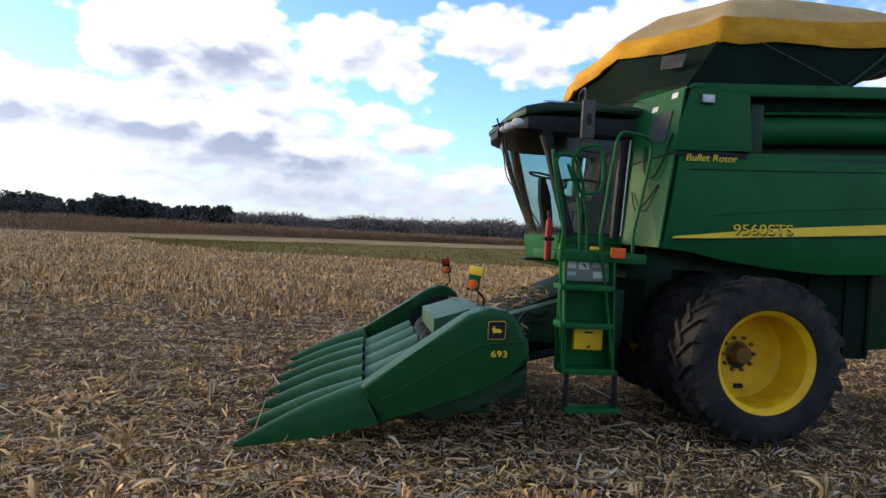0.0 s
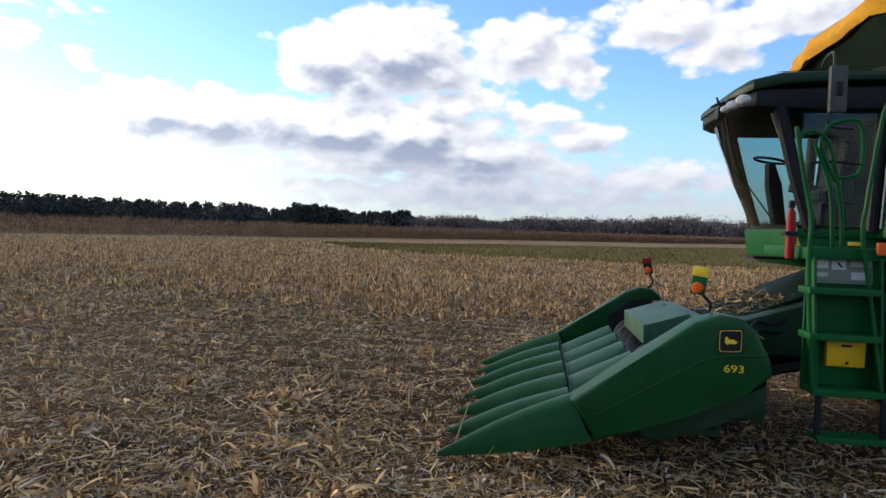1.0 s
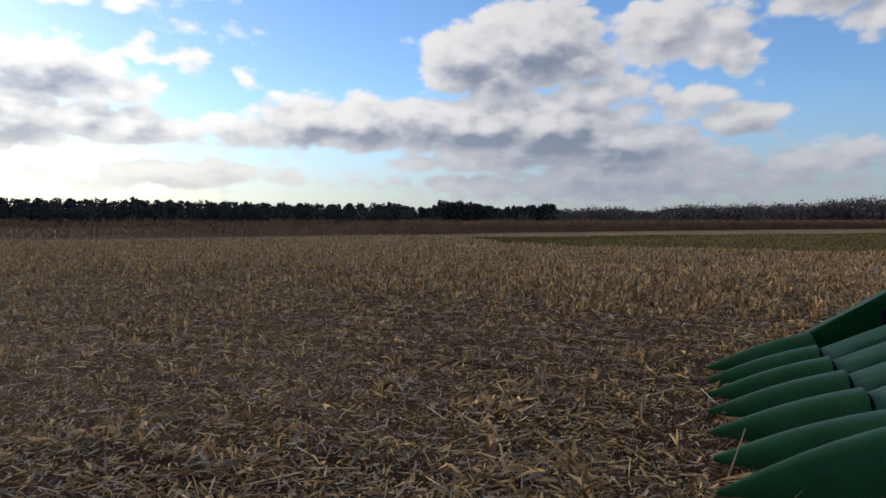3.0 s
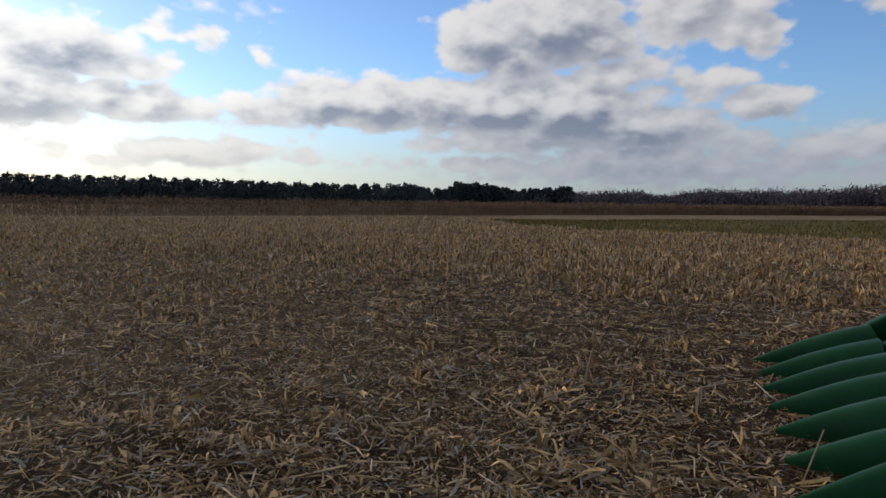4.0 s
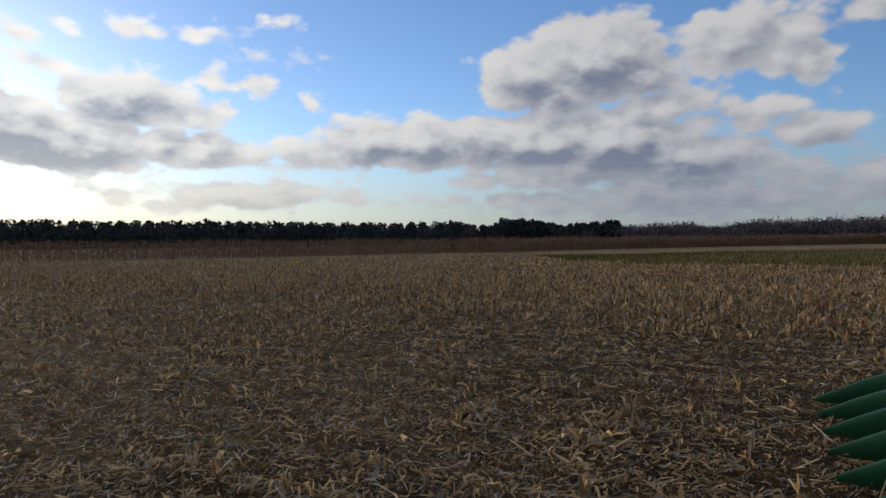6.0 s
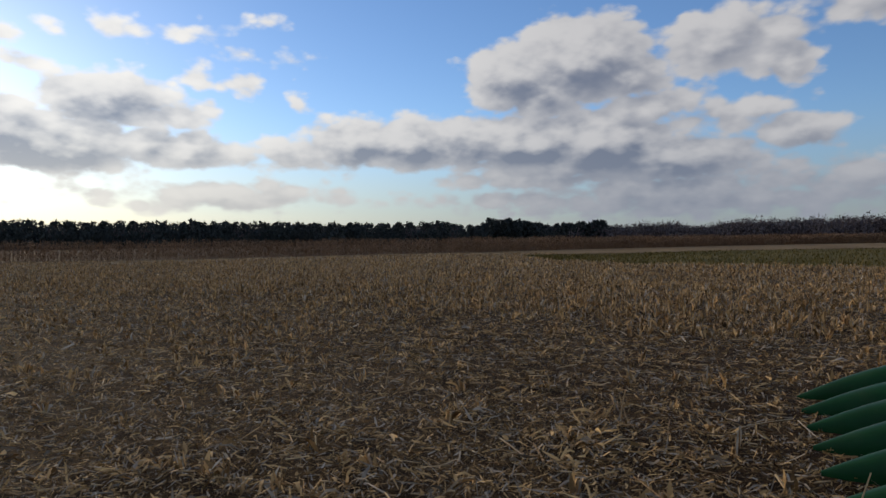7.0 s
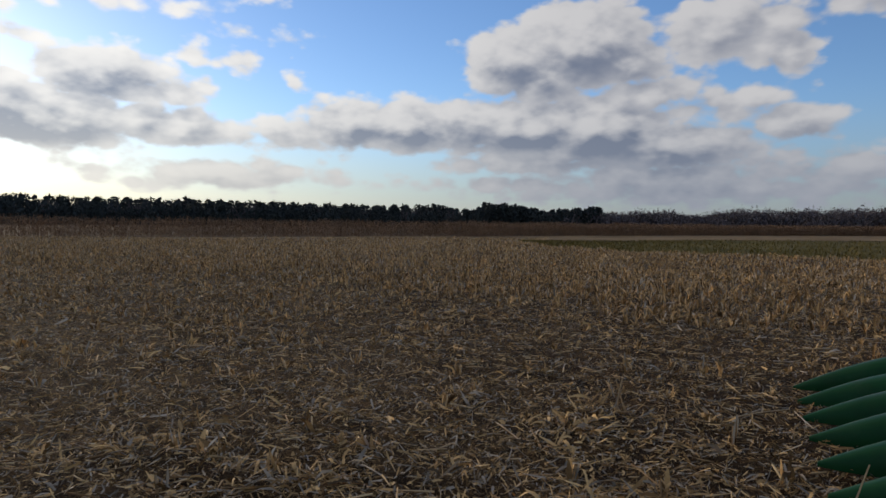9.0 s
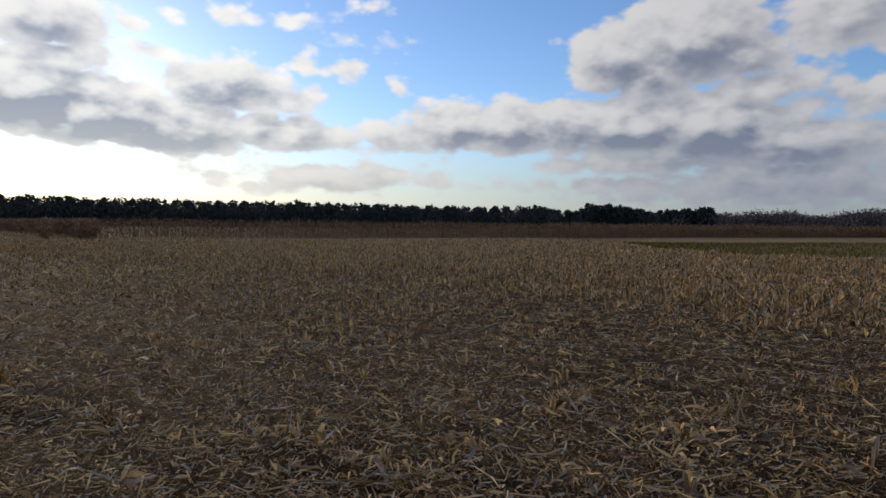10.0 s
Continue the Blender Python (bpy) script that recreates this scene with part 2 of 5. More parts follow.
M_GREY = material("grey_plastic", (0.045, 0.045, 0.043), (0.075, 0.073, 0.070), 6, 0.6, 0.05, spec=0.2)
M_SIGN = material("grey_green_plate", (0.13, 0.16, 0.12), (0.19, 0.22, 0.17), 6, 0.6)
M_HUB = material("dusty_hub", (0.10, 0.055, 0.015), (0.20, 0.115, 0.03), 9, 0.75, 0.2, dust=((0.05, 0.035, 0.02), 0.5), spec=0.2)
# near-black green: shade under the tarp and body is put into the colour
M_SHADEGREEN = material("shade_dark_green", (0.0015, 0.008, 0.004), (0.003, 0.014, 0.007), 2, 0.7, 0.1, spec=0.1)
M_TRIM = material("pale_grey_trim", (0.35, 0.34, 0.31), (0.46, 0.45, 0.42), 6, 0.5)
M_LENS = material("clear_lamp_lens", (0.36, 0.37, 0.37), (0.50, 0.51, 0.50), 20, 0.2, coat=0.4)
M_ORANGE = material("orange_lens", (0.55, 0.085, 0.008), (0.65, 0.12, 0.012), 20, 0.5, spec=0.2)
M_RED = material("red_plastic", (0.20, 0.007, 0.007), (0.27, 0.011, 0.009), 8, 0.5, spec=0.2)
M_SEAT = material("dark_seat_cloth", (0.018, 0.018, 0.018), (0.035, 0.033, 0.032), 12, 0.9, 0.3)
M_STEEL = material("worn_bare_steel", (0.20, 0.19, 0.18), (0.38, 0.37, 0.35), 9, 0.4, 0.1, metal=0.7)
M_GLASS = glass_material()
M_HUSK = material("dry_husk", (0.060, 0.025, 0.007), (0.82, 0.53, 0.225), 9, 0.75, 0.3, 55, island=0.78, spec=0.12, bleached=((0.52, 0.43, 0.32), 0.28))
M_STALK = material("dry_stalk", (0.15, 0.070, 0.022), (0.82, 0.60, 0.33), 7, 0.7, 0.3, 70, island=0.75, spec=0.12, bleached=((0.62, 0.52, 0.39), 0.2))
M_CHAFF = material("pale_chaff", (0.045, 0.020, 0.007), (0.66, 0.43, 0.185), 9, 0.85, 0.2, 60, island=0.85, spec=0.12, bleached=((0.56, 0.47, 0.36), 0.34))
M_STUB = material("stubble_leaf", (0.030, 0.012, 0.004), (0.88, 0.55, 0.23), 5, 0.75, 0.2, 40, island=0.8, spec=0.12, bleached=((0.66, 0.56, 0.42), 0.15))
M_CORN = material("dead_corn", (0.13, 0.074, 0.042), (0.37, 0.225, 0.125), 0.4, 0.85, 0.0, 8, island=0.6, spec=0.12)
# needles and twigs made paler, the haze of distance put into their colour
M_PINE = material("hazed_pine_needles", (0.030, 0.036, 0.036), (0.056, 0.062, 0.054), 0.3, 0.8, 0.0, 4, island=0.6, spec=0.12)
M_BARE = material("hazed_bare_twigs", (0.110, 0.090, 0.088), (0.165, 0.133, 0.126), 0.3, 0.85, 0.0, 4, island=0.6, spec=0.12)
M_GRASS = material("grass_blades", (0.070, 0.062, 0.010), (0.23, 0.157, 0.042), 0.3, 0.75, 0.0, 8, island=0.55, spec=0.12)
M_TURF = material("grass_sward", (0.070, 0.060, 0.014), (0.160, 0.116, 0.038), 0.10, 0.9, 0.4, 3.0, spec=0.05)
M_MOWN = material("pale_mown_residue", (0.17, 0.108, 0.050), (0.29, 0.195, 0.10), 0.12, 0.9, 0.4, 4.0, spec=0.05)


def soil_material():
    """Dark soil under a mat of trampled residue."""
    m = bpy.data.materials.new("littered_soil")
    m.use_nodes = True
    t = m.node_tree
    b = t.nodes["Principled BSDF"]
    tc = t.nodes.new("ShaderNodeTexCoord").outputs["Object"]
    big = noise_tex(t, tc, 0.16, 5.0, 0.6)
    mid = noise_tex(t, tc, 2.2, 5.0, 0.65)
    a = noise_tex(t, vmaths(t, "MULTIPLY", tc, (16.0, 60.0, 16.0)), 1.0, 3.0, 0.6, 1.2)
    c = noise_tex(t, vmaths(t, "MULTIPLY", tc, (60.0, 14.0, 16.0)), 1.0, 3.0, 0.6, 1.2)
    s = maths(t, "MAXIMUM", a.outputs["Fac"], c.outputs["Fac"])
    s = maths(t, "ADD", s, maths(t, "MULTIPLY", maths(t, "SUBTRACT", mid.outputs["Fac"], 0.5), 0.35))
    straw = blend(t, steps(t, big.outputs["Fac"], 0.35, 0.65), (0.115, 0.062, 0.024), (0.22, 0.135, 0.060))
    soil = blend(t, mid.outputs["Fac"], (0.016, 0.009, 0.005), (0.042, 0.025, 0.013))
    link(t, blend(t, steps(t, s, 0.47, 0.68), soil, straw), b.inputs["Base Color"])
    b.inputs["Roughness"].default_value = 0.92
    b.inputs["Specular IOR Level"].default_value = 0.1
    bp = t.nodes.new("ShaderNodeBump")
    bp.inputs["Strength"].default_value, bp.inputs["Distance"].default_value = 0.8, 0.03
    link(t, s, bp.inputs["Height"])
    link(t, bp.outputs[0], b.inputs["Normal"])
    return m


M_SOIL = soil_material()


# ---- mesh helpers ----
def finish(name, bm, mat, angle=35.0):
    bmesh.ops.recalc_face_normals(bm, faces=bm.faces)
    me = bpy.data.meshes.new(name)
    bm.to_mesh(me)
    bm.free()
    me.materials.append(mat)
    me.polygons.foreach_set("use_smooth", [True] * len(me.polygons))
    me.set_sharp_from_angle(angle=radians(angle))
    return me


def thing(name, at, label, category, group=""):
    ob = new(name)
    ob.location = at
    ob.empty_display_size = 0.2
    return tagged(ob, label, category, group)


def base_of(ob):
    m = Matrix.Translation(ob.location)
    return base_of(ob.parent) @ ob.matrix_parent_inverse @ m if ob.parent else m


def part(name, bm, mat, parent, label="", angle=35.0):
    ob = new(name, finish(name, bm, mat, angle) if isinstance(bm, bmesh.types.BMesh) else bm)
    ob.parent = parent
    ob.matrix_parent_inverse = base_of(parent).inverted()
    return tagged(ob, label)


def box(x0, x1, y0, y1, z0, z1, bevel=0.01):
    bm = bmesh.new()
    bmesh.ops.create_cube(bm, size=1.0, matrix=Matrix.LocRotScale(((x0 + x1) / 2, (y0 + y1) / 2, (z0 + z1) / 2), None, (x1 - x0, y1 - y0, z1 - z0)))
    if bevel:
        bmesh.ops.bevel(bm, geom=bm.edges[:], offset=bevel, segments=2, profile=0.6, affect="EDGES")
    return bm


def prism(pts, y0, y1, bevel=0.0, segments=2, lean=None):
    """A plate with its outline in x and z, from y0 to y1; lean(x, z) moves both faces in y."""
    bm = bmesh.new()
    lean = lean or (lambda x, z: 0.0)
    a = [bm.verts.new((x, y0 + lean(x, z), z)) for x, z in pts]
    b = [bm.verts.new((x, y1 + lean(x, z), z)) for x, z in pts]
    bm.faces.new(a)
    bm.faces.new(b[::-1])
    for i in range(len(pts)):
        j = (i + 1) % len(pts)
        bm.faces.new((a[i], b[i], b[j], a[j]))
    if bevel:
        bmesh.ops.bevel(bm, geom=bm.edges[:], offset=bevel, segments=segments, profile=0.6, affect="EDGES")
    return bm


def flat(pts, thick=0.004, out=Vector((0, -1, 0))):
    """A thin plate on any four or more corners in space."""
    bm = bmesh.new()
    a = [bm.verts.new(p) for p in pts]
    b = [bm.verts.new(Vector(p) + out * thick) for p in pts]
    bm.faces.new(a)
    bm.faces.new(b[::-1])
    for i in range(len(pts)):
        j = (i + 1) % len(pts)
        bm.faces.new((a[i], a[j], b[j], b[i]))
    return bm


def loft(rings, close=True, caps=True, bm=None):
    bm = bm or bmesh.new()
    vs = [[bm.verts.new(p) for p in r] for r in rings]
    n = len(rings[0])
    for a, b in zip(vs, vs[1:]):
        for i in range(n if close else n - 1):
            j = (i + 1) % n
            bm.faces.new((a[i], a[j], b[j], b[i]))
    if caps:
        bm.faces.new(vs[0][::-1])
        bm.faces.new(vs[-1])
    return bm


def smooth_path(pts, k=5):
    pts = [Vector(p) for p in pts]
    if len(pts) < 3:
        return pts
    ext = [2 * pts[0] - pts[1], *pts, 2 * pts[-1] - pts[-2]]
    out = []
    for i in range(1, len(ext) - 2):
        p0, p1, p2, p3 = ext[i - 1:i + 3]
        for s in range(k):
            u = s / k
            out.append(0.5 * ((2 * p1) + (p2 - p0) * u + (2 * p0 - 5 * p1 + 4 * p2 - p3) * u * u + (3 * p1 - p0 - 3 * p2 + p3) * u ** 3))
    return out + [pts[-1]]


def tube(pts, r, n=8, k=5, bm=None):
    path = smooth_path(pts, k)
    rings, side = [], None
    for i, p in enumerate(path):
        d = (path[min(i + 1, len(path) - 1)] - path[max(i - 1, 0)]).normalized()
        if side is None:
            side = d.orthogonal().normalized()
        side = (side - d * side.dot(d)).normalized()
        up = d.cross(side)
        rings.append([p + (side * math.cos(2 * math.pi * j / n) + up * math.sin(2 * math.pi * j / n)) * r for j in range(n)])
    return loft(rings, bm=bm)


def lathe(profile, cx, cz, n=56, closed=False, bm=None):
    """A profile of (radius, y) turned about the y axis through (cx, cz)."""
    bm = bm or bmesh.new()
    rings = [[(cx + r * math.cos(2 * math.pi * j / n), y, cz + r * math.sin(2 * math.pi * j / n)) for j in range(n)] for r, y in profile]
    vs = [[bm.verts.new(p) for p in r] for r in rings]
    pairs = list(zip(vs, vs[1:])) + ([(vs[-1], vs[0])] if closed else [])
    for a, b in pairs:
        for i in range(n):
            j = (i + 1) % n
            bm.faces.new((a[i], a[j], b[j], b[i]))
    return bm


def lettering(text, x, y, z, size, mat, parent, shear=0.0, slope=0.0, wide=1.0):
    cu = bpy.data.curves.new("lettering", "FONT")
    cu.body, cu.size, cu.extrude, cu.shear = text, size, 0.003, shear
    tmp = bpy.data.objects.new("lettering", cu)
    me = bpy.data.meshes.new_from_object(tmp)
    bpy.data.objects.remove(tmp)
    me.transform(Matrix.Translation((x, y, z)) @ Matrix.Rotation(-slope, 4, "Y") @ Matrix.Rotation(math.pi / 2, 4, "X") @ Matrix.Diagonal((wide, 1, 1, 1)))
    me.materials.clear()
    me.materials.append(mat)
    return part("lettering", me, mat, parent)


def quads_mesh(name, verts, quads, mat, smooth=False):
    me = bpy.data.meshes.new(name)
    verts, quads = np.asarray(verts, dtype=np.float32).reshape(-1, 3), np.asarray(quads, dtype=np.int32).reshape(-1, 4)
    me.vertices.add(len(verts))
    me.vertices.foreach_set("co", verts.ravel())
    me.loops.add(quads.size)
    me.loops.foreach_set("vertex_index", quads.ravel())
    me.polygons.add(len(quads))
    me.polygons.foreach_set("loop_start", np.arange(0, quads.size, 4, dtype=np.int32))
    me.polygons.foreach_set("use_smooth", np.full(len(quads), smooth))
    me.update(calc_edges=True)
    me.materials.append(mat)
    return me


# ---- the land ----
rng = np.random.default_rng(7)
EDGE = [(-75, 33), (-67, 50), (-60, 62), (-50, 80), (-39, 92), (-27, 117), (-7, 147), (18, 175), (40, 196), (64, 236), (120, 320)]


def along(line, count):
    """Evenly spaced places along a line in plan, with the direction to its left."""
    p = np.array(line, dtype=float)
    seg = np.hypot(*np.diff(p, axis=0).T)
    s = np.concatenate([[0], np.cumsum(seg)])
    u = np.linspace(0, s[-1], count)
    q = np.stack([np.interp(u, s, p[:, 0]), np.interp(u, s, p[:, 1])], 1)
    d = np.gradient(q, axis=0)
    d /= np.hypot(d[:, 0], d[:, 1])[:, None]
    return q, np.stack([-d[:, 1], d[:, 0]], 1)


def swell(x, y):
    """Small unevenness of the field."""
    return 0.025 * np.sin(1.3 * x + 0.5 * np.sin(0.7 * y)) * np.sin(1.1 * y + 0.4) + 0.02 * np.sin(2 * np.pi * y / 0.762 + 1.2)


def make_ground():
    near = np.arange(-34, 34.01, 0.34)
    far = np.array([-2500, -1200, -600, -350, -220, -140, -90, -60, -45])
    xs = np.concatenate([far, near, -far[::-1]])
    ys = xs + 6
    X, Y = np.meshgrid(xs, ys)
    fade = np.clip((34 - np.maximum(np.abs(X), np.abs(Y - 6))) / 10, 0, 1)
    Z = (swell(X, Y) - 0.03) * fade - 0.012
    n, k = len(xs), len(ys)
    idx = np.arange(n * k).reshape(k, n)
    q = np.stack([idx[:-1, :-1], idx[:-1, 1:], idx[1:, 1:], idx[1:, :-1]], -1).reshape(-1, 4)
    ob = new("ground", quads_mesh("ground", np.stack([X, Y, Z], -1), q, M_SOIL, True))
    tagged(ob, "harvested field of brown soil under a mat of dry corn residue", "field", kind="structure")


make_ground()


def strip_sheet(name, inner, outer, count, z, mat, label, wobble):
    a, _ = along(inner, count)
    b, _ = along(outer, count)
    a = a + rng.normal(0, wobble, a.shape)
    rows = 7
    V = np.stack([a + (b - a) * u for u in np.linspace(0, 1, rows)], 1)
    Z = np.full(V.shape[:2] + (1,), z) + rng.normal(0, 0.004, V.shape[:2] + (1,))
    idx = np.arange(count * rows).reshape(count, rows)
    q = np.stack([idx[:-1, :-1], idx[1:, :-1], idx[1:, 1:], idx[:-1, 1:]], -1)
    ob = new(name, quads_mesh(name, np.concatenate([V, Z], 2), q, mat, True))
    return tagged(ob, label, "ground", kind="structure")


GRASS_NEAR = [(-24, 66), (-17, 54), (-9, 46), (1, 44.5), (10, 42.5), (30, 40), (70, 38), (160, 36)]
GRASS_FAR = [(-23.5, 66.5), (-14, 76), (-4, 95), (22, 112), (40, 138), (70, 160), (120, 190), (240, 230)]
strip_sheet("grass_ground", GRASS_NEAR, GRASS_FAR, 120, 0.03, M_TURF, "low grass waterway crossing the field", 0.35)
MOWN_NEAR = [(-67, 27), (-59, 45), (-52, 56), (-43, 72), (-30, 78), (-14, 84), (-4, 99), (22, 118), (40, 144), (70, 168), (130, 230)]
strip_sheet("mown_ground", MOWN_NEAR, EDGE, 140, 0.022, M_MOWN, "pale strip of mown residue beside the standing corn", 0.5)


# ---- loose pieces lying and standing on the field ----
EYE_X, EYE_Y = 0.0, -5.2


def fan(n, r0, r1, b0=-80.0, b1=58.0, power=1.0):
    """Places strewn over a fan in front of the walk."""
    r = r0 + (r1 - r0) * rng.random(n) ** power
    b = np.radians(b0 + (b1 - b0) * rng.random(n))
    return EYE_X + r * np.sin(b), EYE_Y + r * np.cos(b)


def patchy(x, y):
    return 0.5 + 0.5 * np.sin(0.9 * x + 1.7 * np.sin(0.53 * y)) * np.sin(0.8 * y + 1.3 * np.sin(0.61 * x))


def ribbons(x, y, z, yaw, length, width, pitch, curl, twist, segs=3):
    """Bent strips: a husk, a leaf or a shred each."""
    n = len(x)
    u = np.linspace(-0.5, 0.5, segs + 1)[None, :]
    a = pitch[:, None] + curl[:, None] * u
    step = length[:, None] / segs
    ca, sa = np.cos(a) * step, np.sin(a) * step
    h = np.cumsum(ca, 1) - ca[:, :1]
    v = np.cumsum(sa, 1) - sa[:, :1]
    v -= np.minimum(v.min(1, keepdims=True), 0)
    cy, sy = np.cos(yaw)[:, None], np.sin(yaw)[:, None]
    px, py, pz = x[:, None] + h * cy, y[:, None] + h * sy, z[:, None] + v
    w = width[:, None] * np.array([0.6, 1.0, 0.9, 0.35, 0.2][:segs + 1])[None, :] / 2
    tw = twist[:, None] + 0.8 * u
    ox, oy, oz = -sy * np.cos(tw) * w, cy * np.cos(tw) * w, np.sin(tw) * w
    L = np.stack([px - ox, py - oy, pz - oz + np.abs(oz)], -1)
    R = np.stack([px + ox, py + oy, pz + oz + np.abs(oz)], -1)
    V = np.stack([L, R], 2).reshape(n, -1, 3)
    base = (np.arange(n) * 2 * (segs + 1))[:, None, None]
    q = np.array([[2 * i, 2 * i + 1, 2 * i + 3, 2 * i + 2] for i in range(segs)])[None]
    return V.reshape(-1, 3), (base + q).reshape(-1, 4)


def rods(x, y, z, yaw, pitch, length, r0, r1, sides=4):
    """Tapered round pieces: a cut stalk each, with a closed top."""
    n = len(x)
    d = np.stack([np.cos(yaw) * np.cos(pitch), np.sin(yaw) * np.cos(pitch), np.sin(pitch)], -1)
    a = np.stack([-np.sin(yaw), np.cos(yaw), np.zeros(n)], -1)
    b = np.cross(d, a)
    p0 = np.stack([x, y, z], -1)
    p1 = p0 + d * length[:, None]
    ang = np.arange(sides) * 2 * np.pi / sides
    ring = a[:, None] * np.cos(ang)[None, :, None] + b[:, None] * np.sin(ang)[None, :, None]
    V = np.concatenate([p0[:, None] + ring * r0[:, None, None], p1[:, None] + ring * r1[:, None, None]], 1)
    q = [[i, (i + 1) % sides, sides + (i + 1) % sides, sides + i] for i in range(sides)] + [[sides, sides + 1, sides + 2, sides + 3]]
    base = (np.arange(n) * 2 * sides)[:, None, None]
    return V.reshape(-1, 3), (base + np.array(q)[None]).reshape(-1, 4)


def merged(*pieces):
    vs, qs, k = [], [], 0
    for v, q in pieces:
        vs.append(v)
        qs.append(q + k)
        k += len(v)
    return np.concatenate(vs), np.concatenate(qs)


def uni(n, a, b):
    return a + (b - a) * rng.random(n)


def clear_of_machine(x, y):
    """True where nothing of the machine stands on the ground."""
    wheel = (np.abs(x - WHEEL_X) < 0.55) & ((np.abs(y - 0.52) < 0.28) | (np.abs(y - 1.47) < 0.28))
    return ~wheel


WHEEL_X = 5.82


def stuff(name, mesh, label, category):
    return tagged(new(name, mesh), label, category, kind="stuff")


def make_residue():
    # husks and torn leaves
    x, y = fan(105000, 3.0, 40.0, power=1.15)
    keep = clear_of_machine(x, y)
    x, y = x[keep], y[keep]
    ex, ey = fan(16000, 0.0, 9.0, -180.0, 180.0, 0.7)
    ok = clear_of_machine(ex, ey)
    x, y = np.concatenate([x, ex[ok]]), np.concatenate([y, ey[ok]])
    n = len(x)
    far = np.clip(np.hypot(x - EYE_X, y - EYE_Y) / 14, 0.7, 2.0)
    heap = patchy(x, y)
    z = swell(x, y) + uni(n, -0.03, 0.03) + 0.035 * heap
    stuff("husk_litter", quads_mesh("husk_litter", *ribbons(x, y, z, uni(n, 0, 6.283), rng.gamma(2.6, 0.042, n).clip(0.03, 0.30) * (0.6 + 0.4 * far), rng.gamma(2.2, 0.0066, n).clip(0.004, 0.06) * (0.5 + 0.5 * far), rng.normal(0.06, 0.24, n), rng.normal(0, 0.5, n), rng.normal(0, 0.6, n), 2), M_HUSK, True),
          "dry tan corn husks and torn leaves strewn over the soil", "crop residue")
    # broken stalks lying
    x, y = fan(13000, 3.0, 34.0)
    keep = clear_of_machine(x, y)
    x, y = x[keep], y[keep]
    n = len(x)
    yaw = np.where(rng.random(n) < 0.25, rng.normal(0.1, 0.35, n), uni(n, 0, 6.283))
    stuff("stalk_litter", quads_mesh("stalk_litter", *rods(x, y, swell(x, y) + uni(n, 0.0, 0.05), yaw, rng.normal(0.03, 0.12, n), rng.gamma(2.0, 0.07, n).clip(0.05, 0.6), uni(n, 0.004, 0.011), uni(n, 0.003, 0.009)), M_STALK, True),
          "broken pale corn stalks lying on the soil", "crop residue")
    # fine chaff
    x, y = fan(105000, 3.0, 26.0, power=1.15)
    n = len(x)
    stuff("chaff", quads_mesh("chaff", *ribbons(x, y, swell(x, y) + uni(n, -0.02, 0.035), uni(n, 0, 6.283), uni(n, 0.02, 0.10), uni(n, 0.004, 0.024), rng.normal(0.05, 0.25, n), rng.normal(0, 0.8, n), rng.normal(0, 0.6, n), 1), M_CHAFF),
          "fine pale chaff and leaf shreds on the soil", "crop residue")


def make_clumps():
    """Tangled tufts of husks and leaves that the machine left in heaps."""
    cx, cy = fan(200, 3.6, 17.0, power=1.1)
    keep = clear_of_machine(cx, cy) & ~((cx > 0) & (cx < 9) & (cy > -0.2) & (cy < 4.8))
    cx, cy = cx[keep], cy[keep]
    heaps = np.array([(-2.16, 2.18), (-3.69, -0.69), (-5.5, -0.86), (-5.41, -0.18), (-5.66, -0.83), (-2.0, 1.7), (-3.79, -0.66), (-2.81, -1.41), (-2.12, 1.9), (-3.35, 4.2)])
    cx, cy = np.concatenate([cx, heaps[:, 0]]), np.concatenate([cy, heaps[:, 1]])
    k = np.repeat(np.arange(len(cx)), 34)
    n = len(k)
    size = uni(len(cx), 0.12, 0.32)[k]
    a, rad = uni(n, 0, 6.283), np.sqrt(rng.random(n))
    x, y = cx[k] + size * rad * np.cos(a), cy[k] + size * rad * np.sin(a) * 0.7
    z = swell(x, y) + size * 0.45 * (1 - rad) * rng.random(n)
    stuff("husk_tangle", quads_mesh("husk_tangle", *ribbons(x, y, z, a + rng.normal(0, 0.7, n), uni(n, 0.08, 0.28), rng.gamma(3, 0.0065, n).clip(0.006, 0.04), uni(n, 0.0, 0.6), uni(n, -2.2, 0.3), rng.normal(0, 0.7, n)), M_HUSK, True),
          "tangled heaps of orange-brown husks and leaves on the field", "crop residue")


def stubble_front(x):
    return 9.4 + np.where(x < -2, 0.42 * (-2 - x), 0.0).clip(0, 3.2) + 0.5 * np.sin(0.8 * x)


